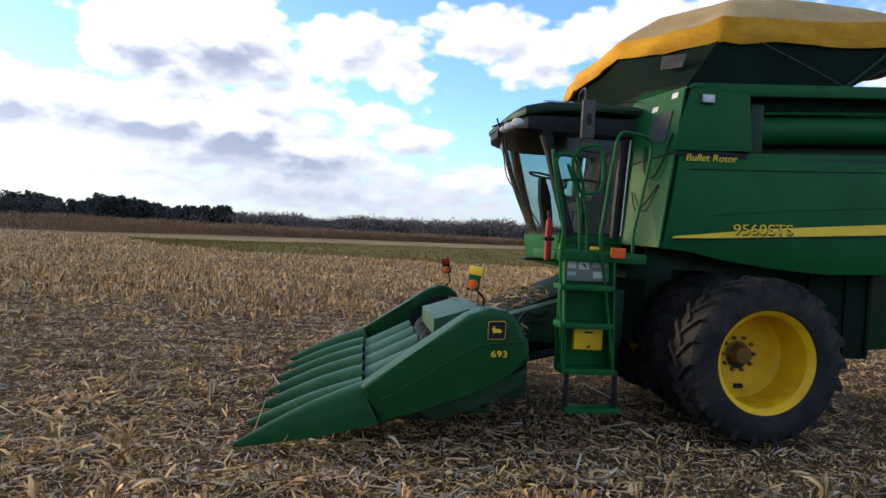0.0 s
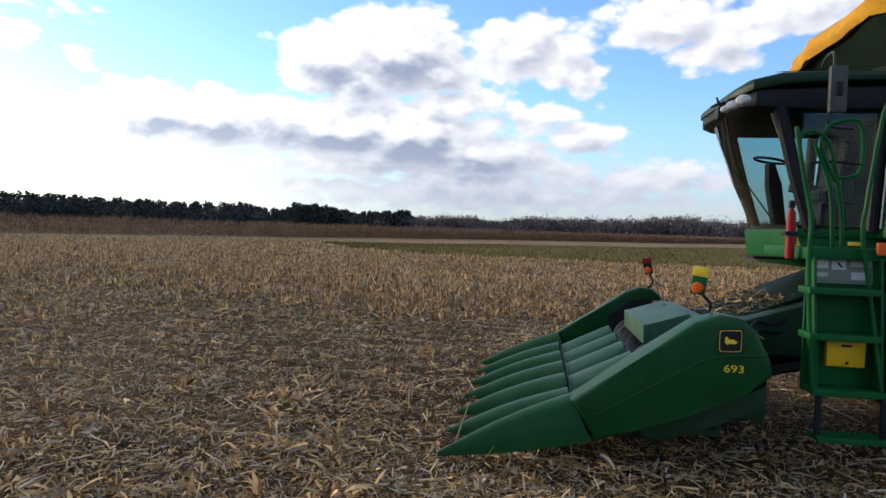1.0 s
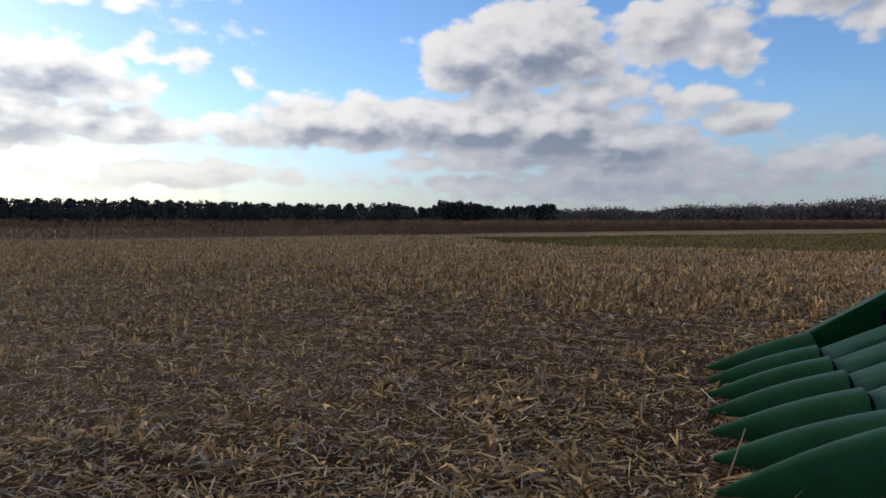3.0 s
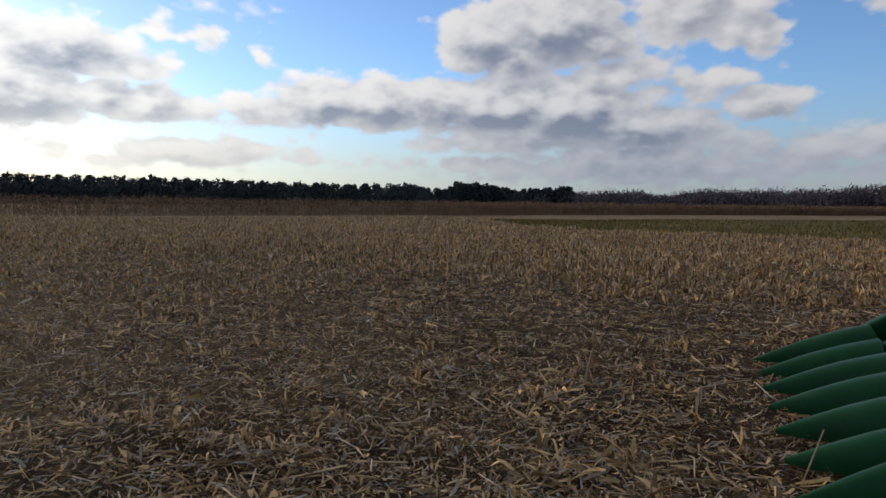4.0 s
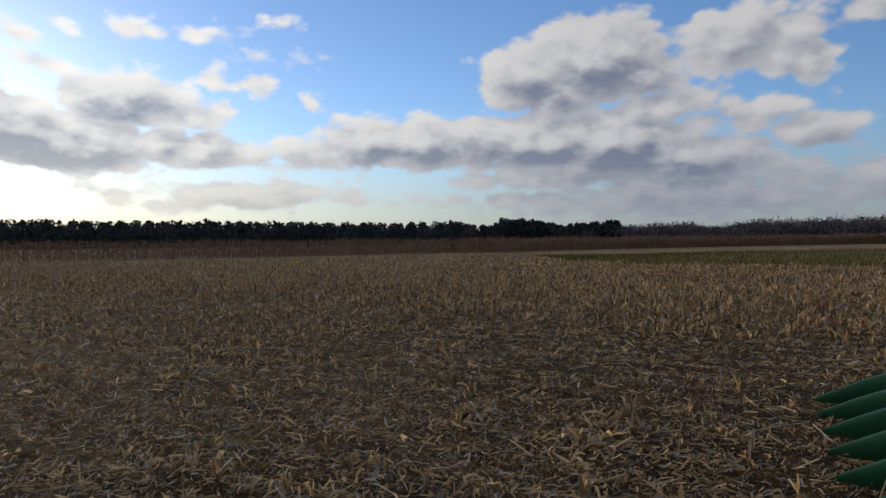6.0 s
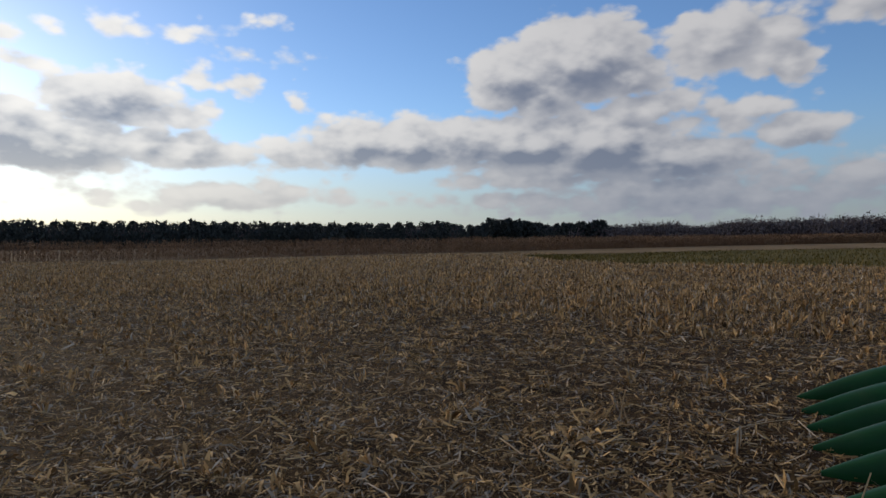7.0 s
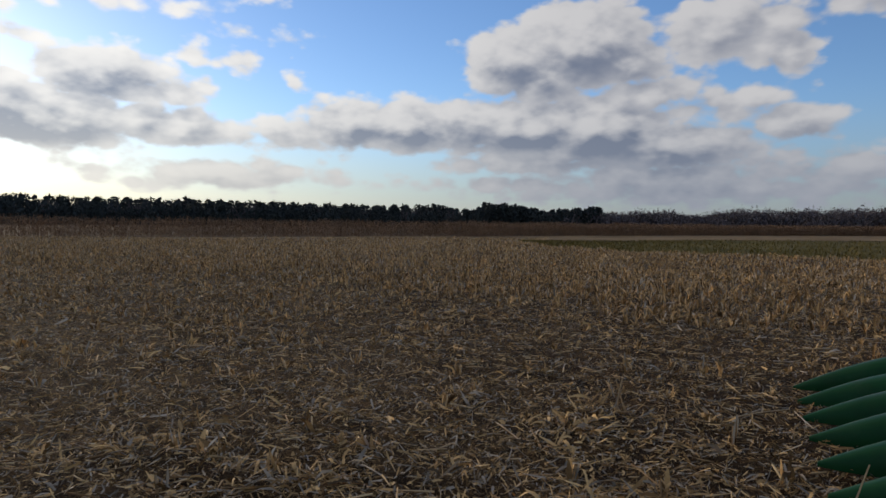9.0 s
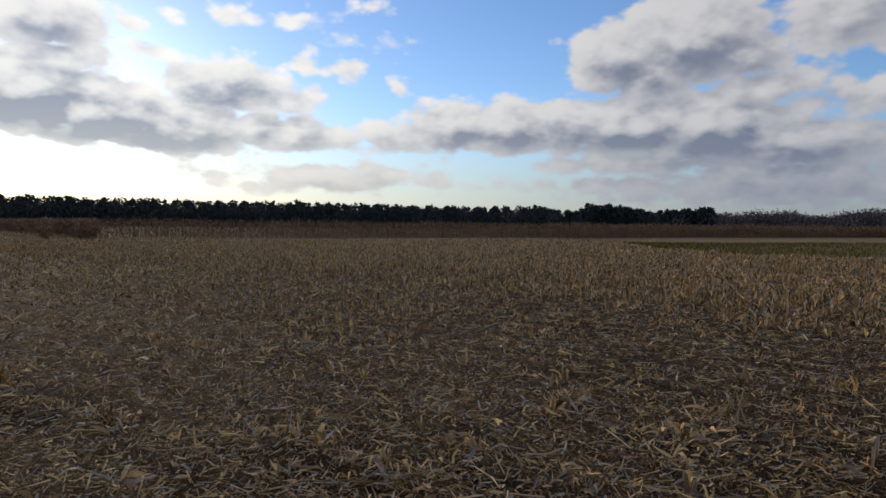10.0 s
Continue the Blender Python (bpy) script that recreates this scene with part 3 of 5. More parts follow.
def make_stubble():
    rows = np.arange(-4, 108) * 0.762 + 0.38
    xs, ys = [], []
    for yr in rows:
        gap = 0.21 if yr < 26 else 0.25 if yr < 45 else 0.32
        x0, x1 = -(yr + 7) * 3.2 - 4, (yr + 7) * 0.62 + 3
        x = np.arange(max(x0, -135), min(x1, 40), gap)
        xs.append(x + rng.normal(0, 0.05, len(x)))
        ys.append(np.full(len(x), yr) + rng.normal(0, 0.05, len(x)) + 0.02 * x)
    x, y = np.concatenate(xs), np.concatenate(ys)
    front = stubble_front(x)
    left = (x < -8) & (y > 3.0 - 0.4 * (x + 8) * 0.2)
    tall = (y > front)
    p = np.where(x < -72, 0.4, 1.0) * np.where(tall, 0.97, np.where(left & (y > 4), 0.72, 0.24))
    p = p * np.where(tall & (patchy(x * 0.35, y * 0.35) < 0.06), 0.3, 1.0)
    edge_y = np.interp(x, [-150, -135, -95, *(q[0] for q in EDGE)], [54, 51, 41, *(q[1] for q in EDGE)])
    gy = np.interp(x, [q[0] for q in GRASS_NEAR], [q[1] for q in GRASS_NEAR], left=999)
    my = np.interp(x, [q[0] for q in MOWN_NEAR], [q[1] for q in MOWN_NEAR], left=99)
    machine = (x > -0.2) & (x < 9.5) & (y > -0.3) & (y < 4.9)
    keep = (rng.random(len(x)) < p) & (y < np.minimum(edge_y - 1.6, gy)) & (y < my) & ~machine
    x, y, tall = x[keep], y[keep], tall[keep]
    n = len(x)
    h = np.where(tall, uni(n, 0.13, 0.31), uni(n, 0.06, 0.22))
    h = h * (0.75 + 0.5 * patchy(x * 1.3, y * 1.1))
    lean = np.where(tall, 1.57 - np.abs(rng.normal(0, 0.18, n)), 1.57 - np.abs(rng.normal(0, 0.45, n)))
    far = np.clip(y / 30, 1, 1.8)
    z = swell(x, y) * (y < 30) - 0.02
    stuff("stubble_stalks", quads_mesh("stubble_stalks", *rods(x, y, z, uni(n, 0, 6.283), lean, h, uni(n, 0.009, 0.014) * far, uni(n, 0.007, 0.012) * far), M_STALK, True),
          "cut corn stalks standing in rows as stubble", "stubble")
    # shredded leaves round each cut stalk
    m = np.where(y < 26, 8, np.where(y < 45, 6, 4))
    k = np.repeat(np.arange(n), m)
    near = y[k] < 20
    pieces = []
    for j, bends in ((k[near], 3), (k[~near], 1)):
        c = len(j)
        lf = uni(c, 0.4, 1.0)
        pieces.append(ribbons(x[j] + rng.normal(0, 0.03, c), y[j] + rng.normal(0, 0.03, c), z[j] + uni(c, 0.0, 0.6) * h[j] * 0.6, uni(c, 0, 6.283), h[j] * lf * 1.2, uni(c, 0.018, 0.062) * far[j], uni(c, 0.6, 1.55), uni(c, -1.5, 0.5), rng.normal(0, 0.7, c), bends))
    stuff("stubble_leaves", quads_mesh("stubble_leaves", *merged(*pieces), M_STUB, True),
          "shredded tan leaves hanging on the standing stubble", "stubble")


def make_grass():
    n = 26000
    u, v = rng.random(n) ** 1.0, rng.random(n) ** 1.5
    a, _ = along(GRASS_NEAR, 400)
    b, _ = along(GRASS_FAR, 400)
    i = (u * 240).astype(int)
    p = a[i] + (b[i] - a[i]) * v[:, None] + rng.normal(0, 0.4, (n, 2))
    stuff("waterway_grass", quads_mesh("waterway_grass", *ribbons(p[:, 0], p[:, 1], np.full(n, 0.02), uni(n, 0, 6.283), uni(n, 0.12, 0.36), uni(n, 0.02, 0.09), uni(n, 0.7, 1.5), uni(n, -1.4, 0.2), rng.normal(0, 0.4, n), 2), M_GRASS),
          "short green and straw-coloured grass of the waterway", "grass")


def make_corn():
    pieces = []
    for k, back in enumerate([0, 0.76, 1.52, 2.3, 3.1, 4.6, 7.0, 10.0]):
        q, left = along(EDGE, 2100 if k < 5 else 800)
        q = q + left * back + rng.normal(0, 0.12, q.shape)
        n = len(q)
        h = uni(n, 1.9, 2.65) * (1 + 0.05 * np.sin(np.arange(n) * 0.05))
        wid = np.clip(np.hypot(q[:, 0], q[:, 1]) / 90, 0.8, 2.4)
        pieces.append(rods(q[:, 0], q[:, 1], np.zeros(n), uni(n, 0, 6.283), 1.57 - np.abs(rng.normal(0, 0.06, n)), h, 0.014 * wid, 0.008 * wid))
        m = 5 if k < 3 else 3
        j = np.repeat(np.arange(n), m)
        c = len(j)
        pieces.append(ribbons(q[j, 0], q[j, 1], h[j] * uni(c, 0.08, 0.88), uni(c, 0, 6.283), uni(c, 0.35, 0.8), uni(c, 0.04, 0.085) * wid[j], uni(c, 0.2, 1.3), uni(c, -3.2, -1.2), rng.normal(0, 0.5, c), 2))
    # the side that turns away at the field's corner
    q, left = along([(-75, 33), (-95, 42), (-135, 52), (-220, 70)], 900)
    for back in (0, 0.76, 2.0, 5.0):
        n = len(q)
        p = q + left * back * 1.0 + rng.normal(0, 0.15, q.shape)
        h = uni(n, 1.9, 2.6)
        pieces.append(rods(p[:, 0], p[:, 1], np.zeros(n), uni(n, 0, 6.283), np.full(n, 1.55), h, np.full(n, 0.02), np.full(n, 0.012)))
        j = np.repeat(np.arange(n), 5)
        c = len(j)
        pieces.append(ribbons(p[j, 0], p[j, 1], h[j] * uni(c, 0.05, 0.88), uni(c, 0, 6.283), uni(c, 0.4, 0.9), uni(c, 0.06, 0.12), uni(c, 0.2, 1.3), uni(c, -3.2, -1.2), rng.normal(0, 0.5, c), 2))
    stuff("standing_corn", quads_mesh("standing_corn", *merged(*pieces), M_CORN), "strip of dead brown corn still standing unharvested", "corn")


# ---- woods ----
SKYLINE = [(-95, 1.7), (-72, 1.75), (-54, 1.55), (-46, 1.55), (-32, 1.3), (-26, 1.45), (-22.5, 0.95), (-21.4, 1.65), (-17.6, 1.45), (-16.6, 0.95), (-14, 1.15), (-12, 1.35), (-10.3, 0.9), (-6, 1.1), (-3.7, 0.65), (-0.5, 1.25), (3, 1.1), (8, 1.3), (12, 1.6), (16, 1.3), (40, 1.4)]


def pine(h, w, k=150):
    """Trunk and layers of needle clumps in a rounded, uneven crown, as strips."""
    v = rng.random(k) ** 0.75
    z = h * (0.06 + 0.90 * v)
    lump = 1 + 0.25 * np.sin(5 * v + rng.random() * 6)
    reach = w * np.sqrt(np.clip(1.0 - (1.15 * v - 0.25) ** 2 * 1.15, 0.03, 1)) * lump
    yaw = uni(k, 0, 6.283)
    r = reach * np.sqrt(rng.random(k)) * 0.9
    a = ribbons(r * np.cos(yaw), r * np.sin(yaw), z, uni(k, 0, 6.283), uni(k, 0.7, 1.5), uni(k, 0.6, 1.3), rng.normal(0.0, 0.4, k), rng.normal(-0.7, 0.6, k), rng.normal(0, 0.8, k), 1)
    one = np.zeros(1)
    t = rods(one, one, one, one, one + 1.57, one + h * 0.9, one + 0.022 * h, one + 0.05)
    return merged(a, t)


def bare(h, w, m=200):
    """Trunk, forking limbs and a rounded haze of fine twigs."""
    pieces = []
    one = np.zeros(1)
    pieces.append(rods(one, one, one, one, one + 1.57, one + h * 0.55, one + 0.02 * h, one + 0.010 * h))
    k = 14
    yaw, z = uni(k, 0, 6.283), h * uni(k, 0.15, 0.5)
    ln, pt = w * uni(k, 0.5, 0.85), uni(k, 0.5, 1.35)
    pieces.append(rods(np.zeros(k), np.zeros(k), z, yaw, pt, ln, np.full(k, 0.009 * h), np.full(k, 0.003 * h)))
    # twigs fill a lumpy egg-shaped crown
    a, c = uni(m, 0, 6.283), uni(m, -1, 1)
    r = rng.random(m) ** 0.45 * (1 + 0.18 * np.sin(3 * a + 5 * c + 6 * rng.random()))
    flat_r = np.sqrt(1 - c * c)
    x, y, zz = w * 0.8 * r * flat_r * np.cos(a), w * 0.8 * r * flat_r * np.sin(a), h * (0.56 + 0.36 * r * c)
    pieces.append(ribbons(x, y, zz, a, h * uni(m, 0.03, 0.075), h * uni(m, 0.02, 0.05), uni(m, -0.2, 1.2), rng.normal(0, 0.5, m), uni(m, 0, 3), 1))
    return merged(*pieces)


def bush(h, w):
    k = 90
    r, yaw = w * np.sqrt(rng.random(k)), uni(k, 0, 6.283)
    z = h * rng.random(k) ** 1.3 * (1.0 - 0.5 * (r / w) ** 2)
    return ribbons(r * np.cos(yaw), r * np.sin(yaw), z * 0.85, uni(k, 0, 6.283), uni(k, 0.5, 1.2) * h * 0.13, uni(k, 0.5, 1.2), uni(k, 0.1, 1.2), rng.normal(0, 0.8, k), uni(k, 0, 3), 1)


def placed(mesh, x, y, turn, scale=1.0):
    v, q = mesh
    c, s = math.cos(turn), math.sin(turn)
    return np.stack([x + (v[:, 0] * c - v[:, 1] * s) * scale, y + (v[:, 0] * s + v[:, 1] * c) * scale, v[:, 2] * scale], 1), q


def sky_height(az, dist):
    return 2.15 + dist * math.tan(radians(0.14 + (0.2 if az > -11 else 0.0) + np.interp(az, [a for a, _ in SKYLINE], [e for _, e in SKYLINE])))


def at_bearing(az, dist):
    return -0.5 + dist * math.sin(radians(az)), -4.8 + dist * math.cos(radians(az))


def make_woods():
    dark, light = [], []
    az = -96.0
    while az < 42.0:
        for dist in (318 + rng.normal(0, 6), 345 + rng.normal(0, 9)):
            a = az + rng.normal(0, 0.25)
            x, y = at_bearing(a, dist)
            h = sky_height(a, dist) * uni(1, 0.84, 1.07)[0]
            turn = uni(1, 0, 6.28)[0]
            conifer = a < -11.2 and rng.random() < (0.75 if a > -40 else 0.6)
            if conifer:
                dark.append(placed(pine(h, h * 0.26, 120), x, y, turn))
            else:
                light.append(placed(bare(h * uni(1, 0.86, 1.06)[0], h * 0.44), x, y, turn))
            x, y = at_bearing(a + rng.normal(0, 0.3), dist - 10)
            (dark if a < -14 else light).append(placed(bush(h * 0.95, 4.2), x, y, turn))
        az += 0.21
    stuff("pine_wood", quads_mesh("pine_wood", *merged(*dark), M_PINE), "distant dark pine wood along the horizon", "woods")
    stuff("bare_wood", quads_mesh("bare_wood", *merged(*light), M_BARE), "distant bare grey-brown broadleaf wood along the horizon", "woods")


def lone_tree(kind, az, el, dist, spread, label):
    x, y = at_bearing(az, dist)
    h = 2.15 + dist * math.tan(radians(el))
    ob = thing("tree", (x, y, 0), label, "tree", "trees that stand out of the wood")
    grow = pine if kind == "pine" else bare
    crown = merged(grow(h, spread), placed(grow(h * 0.93, spread), 0.4, 0.3, 1.3))
    part("crown", quads_mesh("crown", *placed(crown, x, y, 0.0), M_PINE if kind == "pine" else M_BARE), None, ob)
    one = np.zeros(1)
    part("trunk", quads_mesh("trunk", *rods(one + x, one + y, one, one, one + 1.57, one + h * 0.5, one + 0.02 * h, one + 0.01 * h), M_BARE), None, ob)


make_residue()
make_clumps()
make_stubble()
make_grass()
make_corn()
make_woods()
lone_tree("pine", -47.3, 1.95, 322, 2.4, "tall dark pine rising above the wood")
for az, el in ((-21.2, 1.6), (-20.5, 1.72), (-19.7, 1.75), (-18.9, 1.68), (-18.2, 1.55), (-17.7, 1.3)):
    lone_tree("pine", az, el, 300, 3.4, "broad dark pine in a dense clump before the wood")
for az, el in ((-14.9, 1.25), (-13.4, 1.4), (-12.7, 1.35), (-12.1, 1.45), (-11.6, 1.3)):
    lone_tree("pine", az, el, 305, 2.8, "dark pine in a loose clump before the wood")
for az, el, w in ((-8.2, 1.6, 4.6), (-0.4, 1.5, 5.2), (0.4, 1.3, 4.0), (11.4, 1.8, 3.4), (12.3, 1.6, 3.4)):
    lone_tree("bare", az, el, 310, w, "bare grey broadleaf tree standing out of the wood")


# ---- corn head ----
ROW = 0.762


def sag(bm, k=0.015):
    for v in bm.verts:
        v.co.z -= k * v.co.y
    return bm


def snout(y, side=0):
    """One pointed row divider, tip forward; side -1 or 1 for the outer ones, which carry on into the end fenders."""
    rings = []
    for s in (0.0, 0.05, 0.14, 0.28, 0.45, 0.62, 0.8, 0.93, 1.0):
        w = 0.012 + (0.24 if side else 0.315) * s ** 0.85
        c = y - side * 0.19 * s
        crest = 0.125 + (0.60 if side else 0.52) * s + 0.05 * math.sin(math.pi * s)
        base = 0.085 + (0.27 if side else 0.14) * s - 0.03 * math.sin(math.pi * s)
        ring = []
        for j in range(13):
            a = math.pi * j / 12
            sy, sz = math.cos(a), math.sin(a)
            yy = c + w * math.copysign(abs(sy) ** 0.75, sy)
            zz = base + (crest - base) * sz ** (0.8 if side else 0.9)
            ring.append((1.235 * s + (0.5 * (crest - zz) * s if side else 0.0), yy, zz))
        rings.append(ring)
    bm = loft(rings)
    bmesh.ops.remove_doubles(bm, verts=bm.verts, dist=0.0005)
    return sag(bm)


def hood(y):
    rings = []
    for s in (0.0, 0.1, 0.4, 0.75, 0.95, 1.0):
        w = 0.30 - 0.03 * s
        crest = 0.60 + 0.36 * s + (0.0 if s < 0.96 else -0.05)
        base = 0.42 + 0.36 * s
        rings.append([(1.275 + 0.72 * s, y + w * math.cos(math.pi * j / 10), base + (crest - base) * math.sin(math.pi * j / 10) ** 0.9) for j in range(11)])
    return sag(loft(rings))


def fender(y0, y1, drop=0.0):
    pts = [(1.225, 0.708), (1.8, 1.13), (2.28, 1.485), (2.50, 1.565), (2.68, 1.54), (2.80, 1.45), (2.93, 1.19), (2.95, 1.04), (2.75, 0.89), (2.46, 0.74), (2.18, 0.62), (1.72, 0.455), (1.455, 0.335)]
    bm = prism(pts, y0, y1)
    top = [e for e in bm.edges if abs(e.verts[0].co.y - e.verts[1].co.y) < 1e-4 and max(v.co.z for v in e.verts) > 0.9 or abs(e.verts[0].co.y - e.verts[1].co.y) < 1e-4]
    bmesh.ops.bevel(bm, geom=top, offset=0.07, segments=5, profile=0.55, affect="EDGES")
    for v in bm.verts:
        v.co.z -= drop * min(max((v.co.x - 1.25) / 0.8, 0.0), 1.0)
    return sag(bm)


def warning_lamp(head, x, y, z, tilt, post, flag):
    t = Matrix.Translation((x, y, z)) @ Matrix.Rotation(tilt, 4, "Y") @ Matrix.Rotation(radians(66), 4, "Z") @ Matrix.Diagonal((0.85, 0.85, 0.9, 1))

    def put(bm):
        bmesh.ops.transform(bm, matrix=t, verts=bm.verts)
        return bm

    lamp = part("warning_lamp", put(box(-0.02, 0.02, -0.075, 0.075, -0.17, 0.03, 0.008)), M_GREEN if flag == "yellow" else M_BLACK, head, "warning lamp on a bent tube post")
    part("flag_plate", put(box(-0.03, 0.03, -0.085, 0.085, 0.02, 0.12, 0.008)), M_DECAL if flag == "yellow" else M_RED, lamp, "bright %s plate" % flag)
    bm = lathe([(0.0, -0.07), (0.05, -0.062), (0.062, -0.03), (0.062, 0.0), (0.0, 0.0)], 0, 0, 20)
    bmesh.ops.transform(bm, matrix=t @ Matrix.Translation((-0.02, 0, -0.10)) @ Matrix.Rotation(radians(-90), 4, "Z"), verts=bm.verts)
    part("lens", bm, M_ORANGE, lamp, "orange lens")
    part("post", tube(post, 0.014), M_BLACK, lamp)


def make_head():
    head = thing("harvesting_header", (1.5, 3 * ROW, 0), "green six-row corn head lowered onto the field, scuffed by stalks", "corn header")
    for i in range(7):
        side = -1 if i == 0 else 1 if i == 6 else 0
        part("snout", snout(ROW * i, side), M_POLY, head, "dusty green pointed divider snout")
    for i in range(1, 6):
        part("hood", hood(ROW * i), M_HOOD, head, "scuffed blue-green hood")
    near = part("end_fender", fender(-0.055, 0.31), M_POLY, head, "large rounded green end fender with badge")
    part("end_fender", fender(6 * ROW - 0.16, 6 * ROW + 0.055, 0.07), M_POLY, head, "large rounded green end fender")
    # pressed crease, badge and number on the near fender
    part("crease", sag(tube([(1.45, -0.052, 0.60), (1.87, -0.054, 0.86), (2.28, -0.056, 1.11), (2.50, -0.056, 1.195), (2.88, -0.055, 1.23)], 0.011, 6)), M_POLY, near)

    def badge(w, h, y, r):
        pts = []
        for cx, cz, a0 in ((1, 1, 0), (-1, 1, 90), (-1, -1, 180), (1, -1, 270)):
            for a in (0, 30, 60, 90):
                pts.append((cx * (w - r) + r * math.cos(radians(a0 + a)), cz * (h - r) + r * math.sin(radians(a0 + a))))
        k = math.tan(radians(3))
        return [(2.575 + px, y, 1.345 + pz + k * px) for px, pz in pts]

    part("badge_border", flat(badge(0.102, 0.104, -0.057, 0.026), 0.004), M_BLACK, near)
    part("badge_ring", flat(badge(0.093, 0.095, -0.062, 0.023), 0.003), M_DECAL, near, "yellow badge ring")
    part("badge_field", flat(badge(0.087, 0.089, -0.066, 0.021), 0.003), M_BLACK, near)
    part("badge_mark", flat([(2.525, -0.070, 1.335), (2.545, -0.070, 1.312), (2.57, -0.070, 1.325), (2.61, -0.070, 1.318), (2.63, -0.070, 1.338), (2.60, -0.070, 1.362), (2.56, -0.070, 1.358), (2.545, -0.070, 1.385), (2.528, -0.070, 1.375)], 0.003), M_DECAL, near, "plain yellow mark")
    lettering("693", 2.525, -0.064, 1.07, 0.092, M_DECAL, near, wide=1.3)
    # black sheet stands in for the dark inside of the hollow far fender
    part("dark_inner_sheet", sag(prism([(2.02, 0.60), (2.02, 1.02), (2.36, 1.28), (2.72, 1.34), (2.84, 1.06), (2.72, 0.88)], 6 * ROW - 0.175, 6 * ROW - 0.162)), M_BLACK, head)
    # lower shields, deck, auger and back frame
    part("lower_shield", sag(prism([(1.80, 0.50), (2.75, 0.84), (2.93, 0.98), (2.92, 0.80), (2.84, 0.70), (2.45, 0.54), (2.10, 0.39), (1.92, 0.40)], 0.02, 0.10, 0.02)), M_DARKGREEN, head, "dull dark green lower shield")
    part("lower_shield", sag(prism([(1.80, 0.50), (2.75, 0.84), (2.93, 0.98), (2.92, 0.80), (2.84, 0.70), (2.45, 0.54), (2.10, 0.39), (1.92, 0.40)], 6 * ROW - 0.10, 6 * ROW - 0.02, 0.02)), M_DARKGREEN, head)
    for i in range(6):
        y = ROW * (i + 0.5)
        part("row_unit", sag(box(1.05, 2.2, y - 0.2, y + 0.2, 0.34, 0.46, 0.02)), M_IRON, head, "snapping row unit, colour darkened for the shade under the head")
    part("trough", sag(prism([(1.9, 0.42), (2.62, 0.38), (2.70, 1.28), (2.66, 1.28), (2.58, 0.44), (1.9, 0.48)], 0.31, 6 * ROW - 0.31)), M_DARKGREEN, head, "dark auger trough")
    auger = part("cross_auger", sag(lathe([(0.0, 0.40), (0.12, 0.40), (0.12, 4.17), (0.0, 4.17)], 2.31, 0.76, 20)), M_IRON, head, "worn steel cross auger")
    bm = bmesh.new()
    for sgn, y0, y1 in ((1, 0.45, 2.15), (-1, 2.42, 4.12)):
        n, prev = 100, None
        for k in range(n + 1):
            a = sgn * 2 * math.pi * 4 * k / n
            y = y0 + (y1 - y0) * k / n
            cur = [bm.verts.new((2.31 + r * math.cos(a), y + dy, 0.76 + r * math.sin(a) - 0.015 * y)) for r, dy in ((0.12, 0), (0.27, 0), (0.27, 0.012), (0.12, 0.012))]
            if prev:
                for q in range(3):
                    bm.faces.new((prev[q], prev[q + 1], cur[q + 1], cur[q]))
            prev = cur
    part("flighting", bm, M_STEEL, auger, "worn bare steel flighting")
    cover = part("auger_cover", sag(prism([(2.12, 1.23), (2.22, 1.25), (2.60, 1.38), (2.78, 1.38), (2.78, 1.22), (2.20, 1.00), (2.13, 1.00)], 1.72, 3.38, 0.012)), M_WORN, head, "pale scuffed green steel auger cover")
    part("bracket", sag(box(2.45, 2.80, 0.32, 0.95, 1.28, 1.46, 0.02)), M_GREEN, head)
    part("sticker", sag(flat([(2.52, 0.315, 1.34), (2.60, 0.315, 1.34), (2.60, 0.315, 1.43), (2.52, 0.315, 1.43)])), M_WHITE, head)
    part("back_frame", sag(box(2.68, 3.02, 0.30, 6 * ROW - 0.30, 0.55, 1.22, 0.03)), M_DARKGREEN, head, "dark green back frame")
    part("hydraulic_coupler", sag(box(2.95, 3.12, 0.75, 1.15, 1.08, 1.24, 0.02)), M_BLACK, head)
    part("hose", tube([(3.0, 0.95, 1.15), (3.15, 1.1, 1.38), (3.4, 1.25, 1.35), (3.7, 1.4, 1.5)], 0.018), M_BLACK, head)
    part("hose", tube([(3.0, 1.05, 1.12), (3.2, 1.15, 1.28), (3.45, 1.3, 1.25), (3.75, 1.42, 1.38)], 0.018), M_BLACK, head)
    warning_lamp(head, 2.39, 0.33, 1.86, radians(8), [(2.62, 0.40, 1.44), (2.50, 0.38, 1.50), (2.50, 0.35, 1.62), (2.41, 0.34, 1.72)], "yellow")
    warning_lamp(head, 2.62, 4.62, 1.78, radians(-12), [(2.45, 4.45, 1.32), (2.60, 4.52, 1.40), (2.70, 4.58, 1.50), (2.66, 4.62, 1.64)], "red")


make_head()


# ---- combine harvester ----
def rise(x, z):
    return z + 0.058 * (x - 4.8)


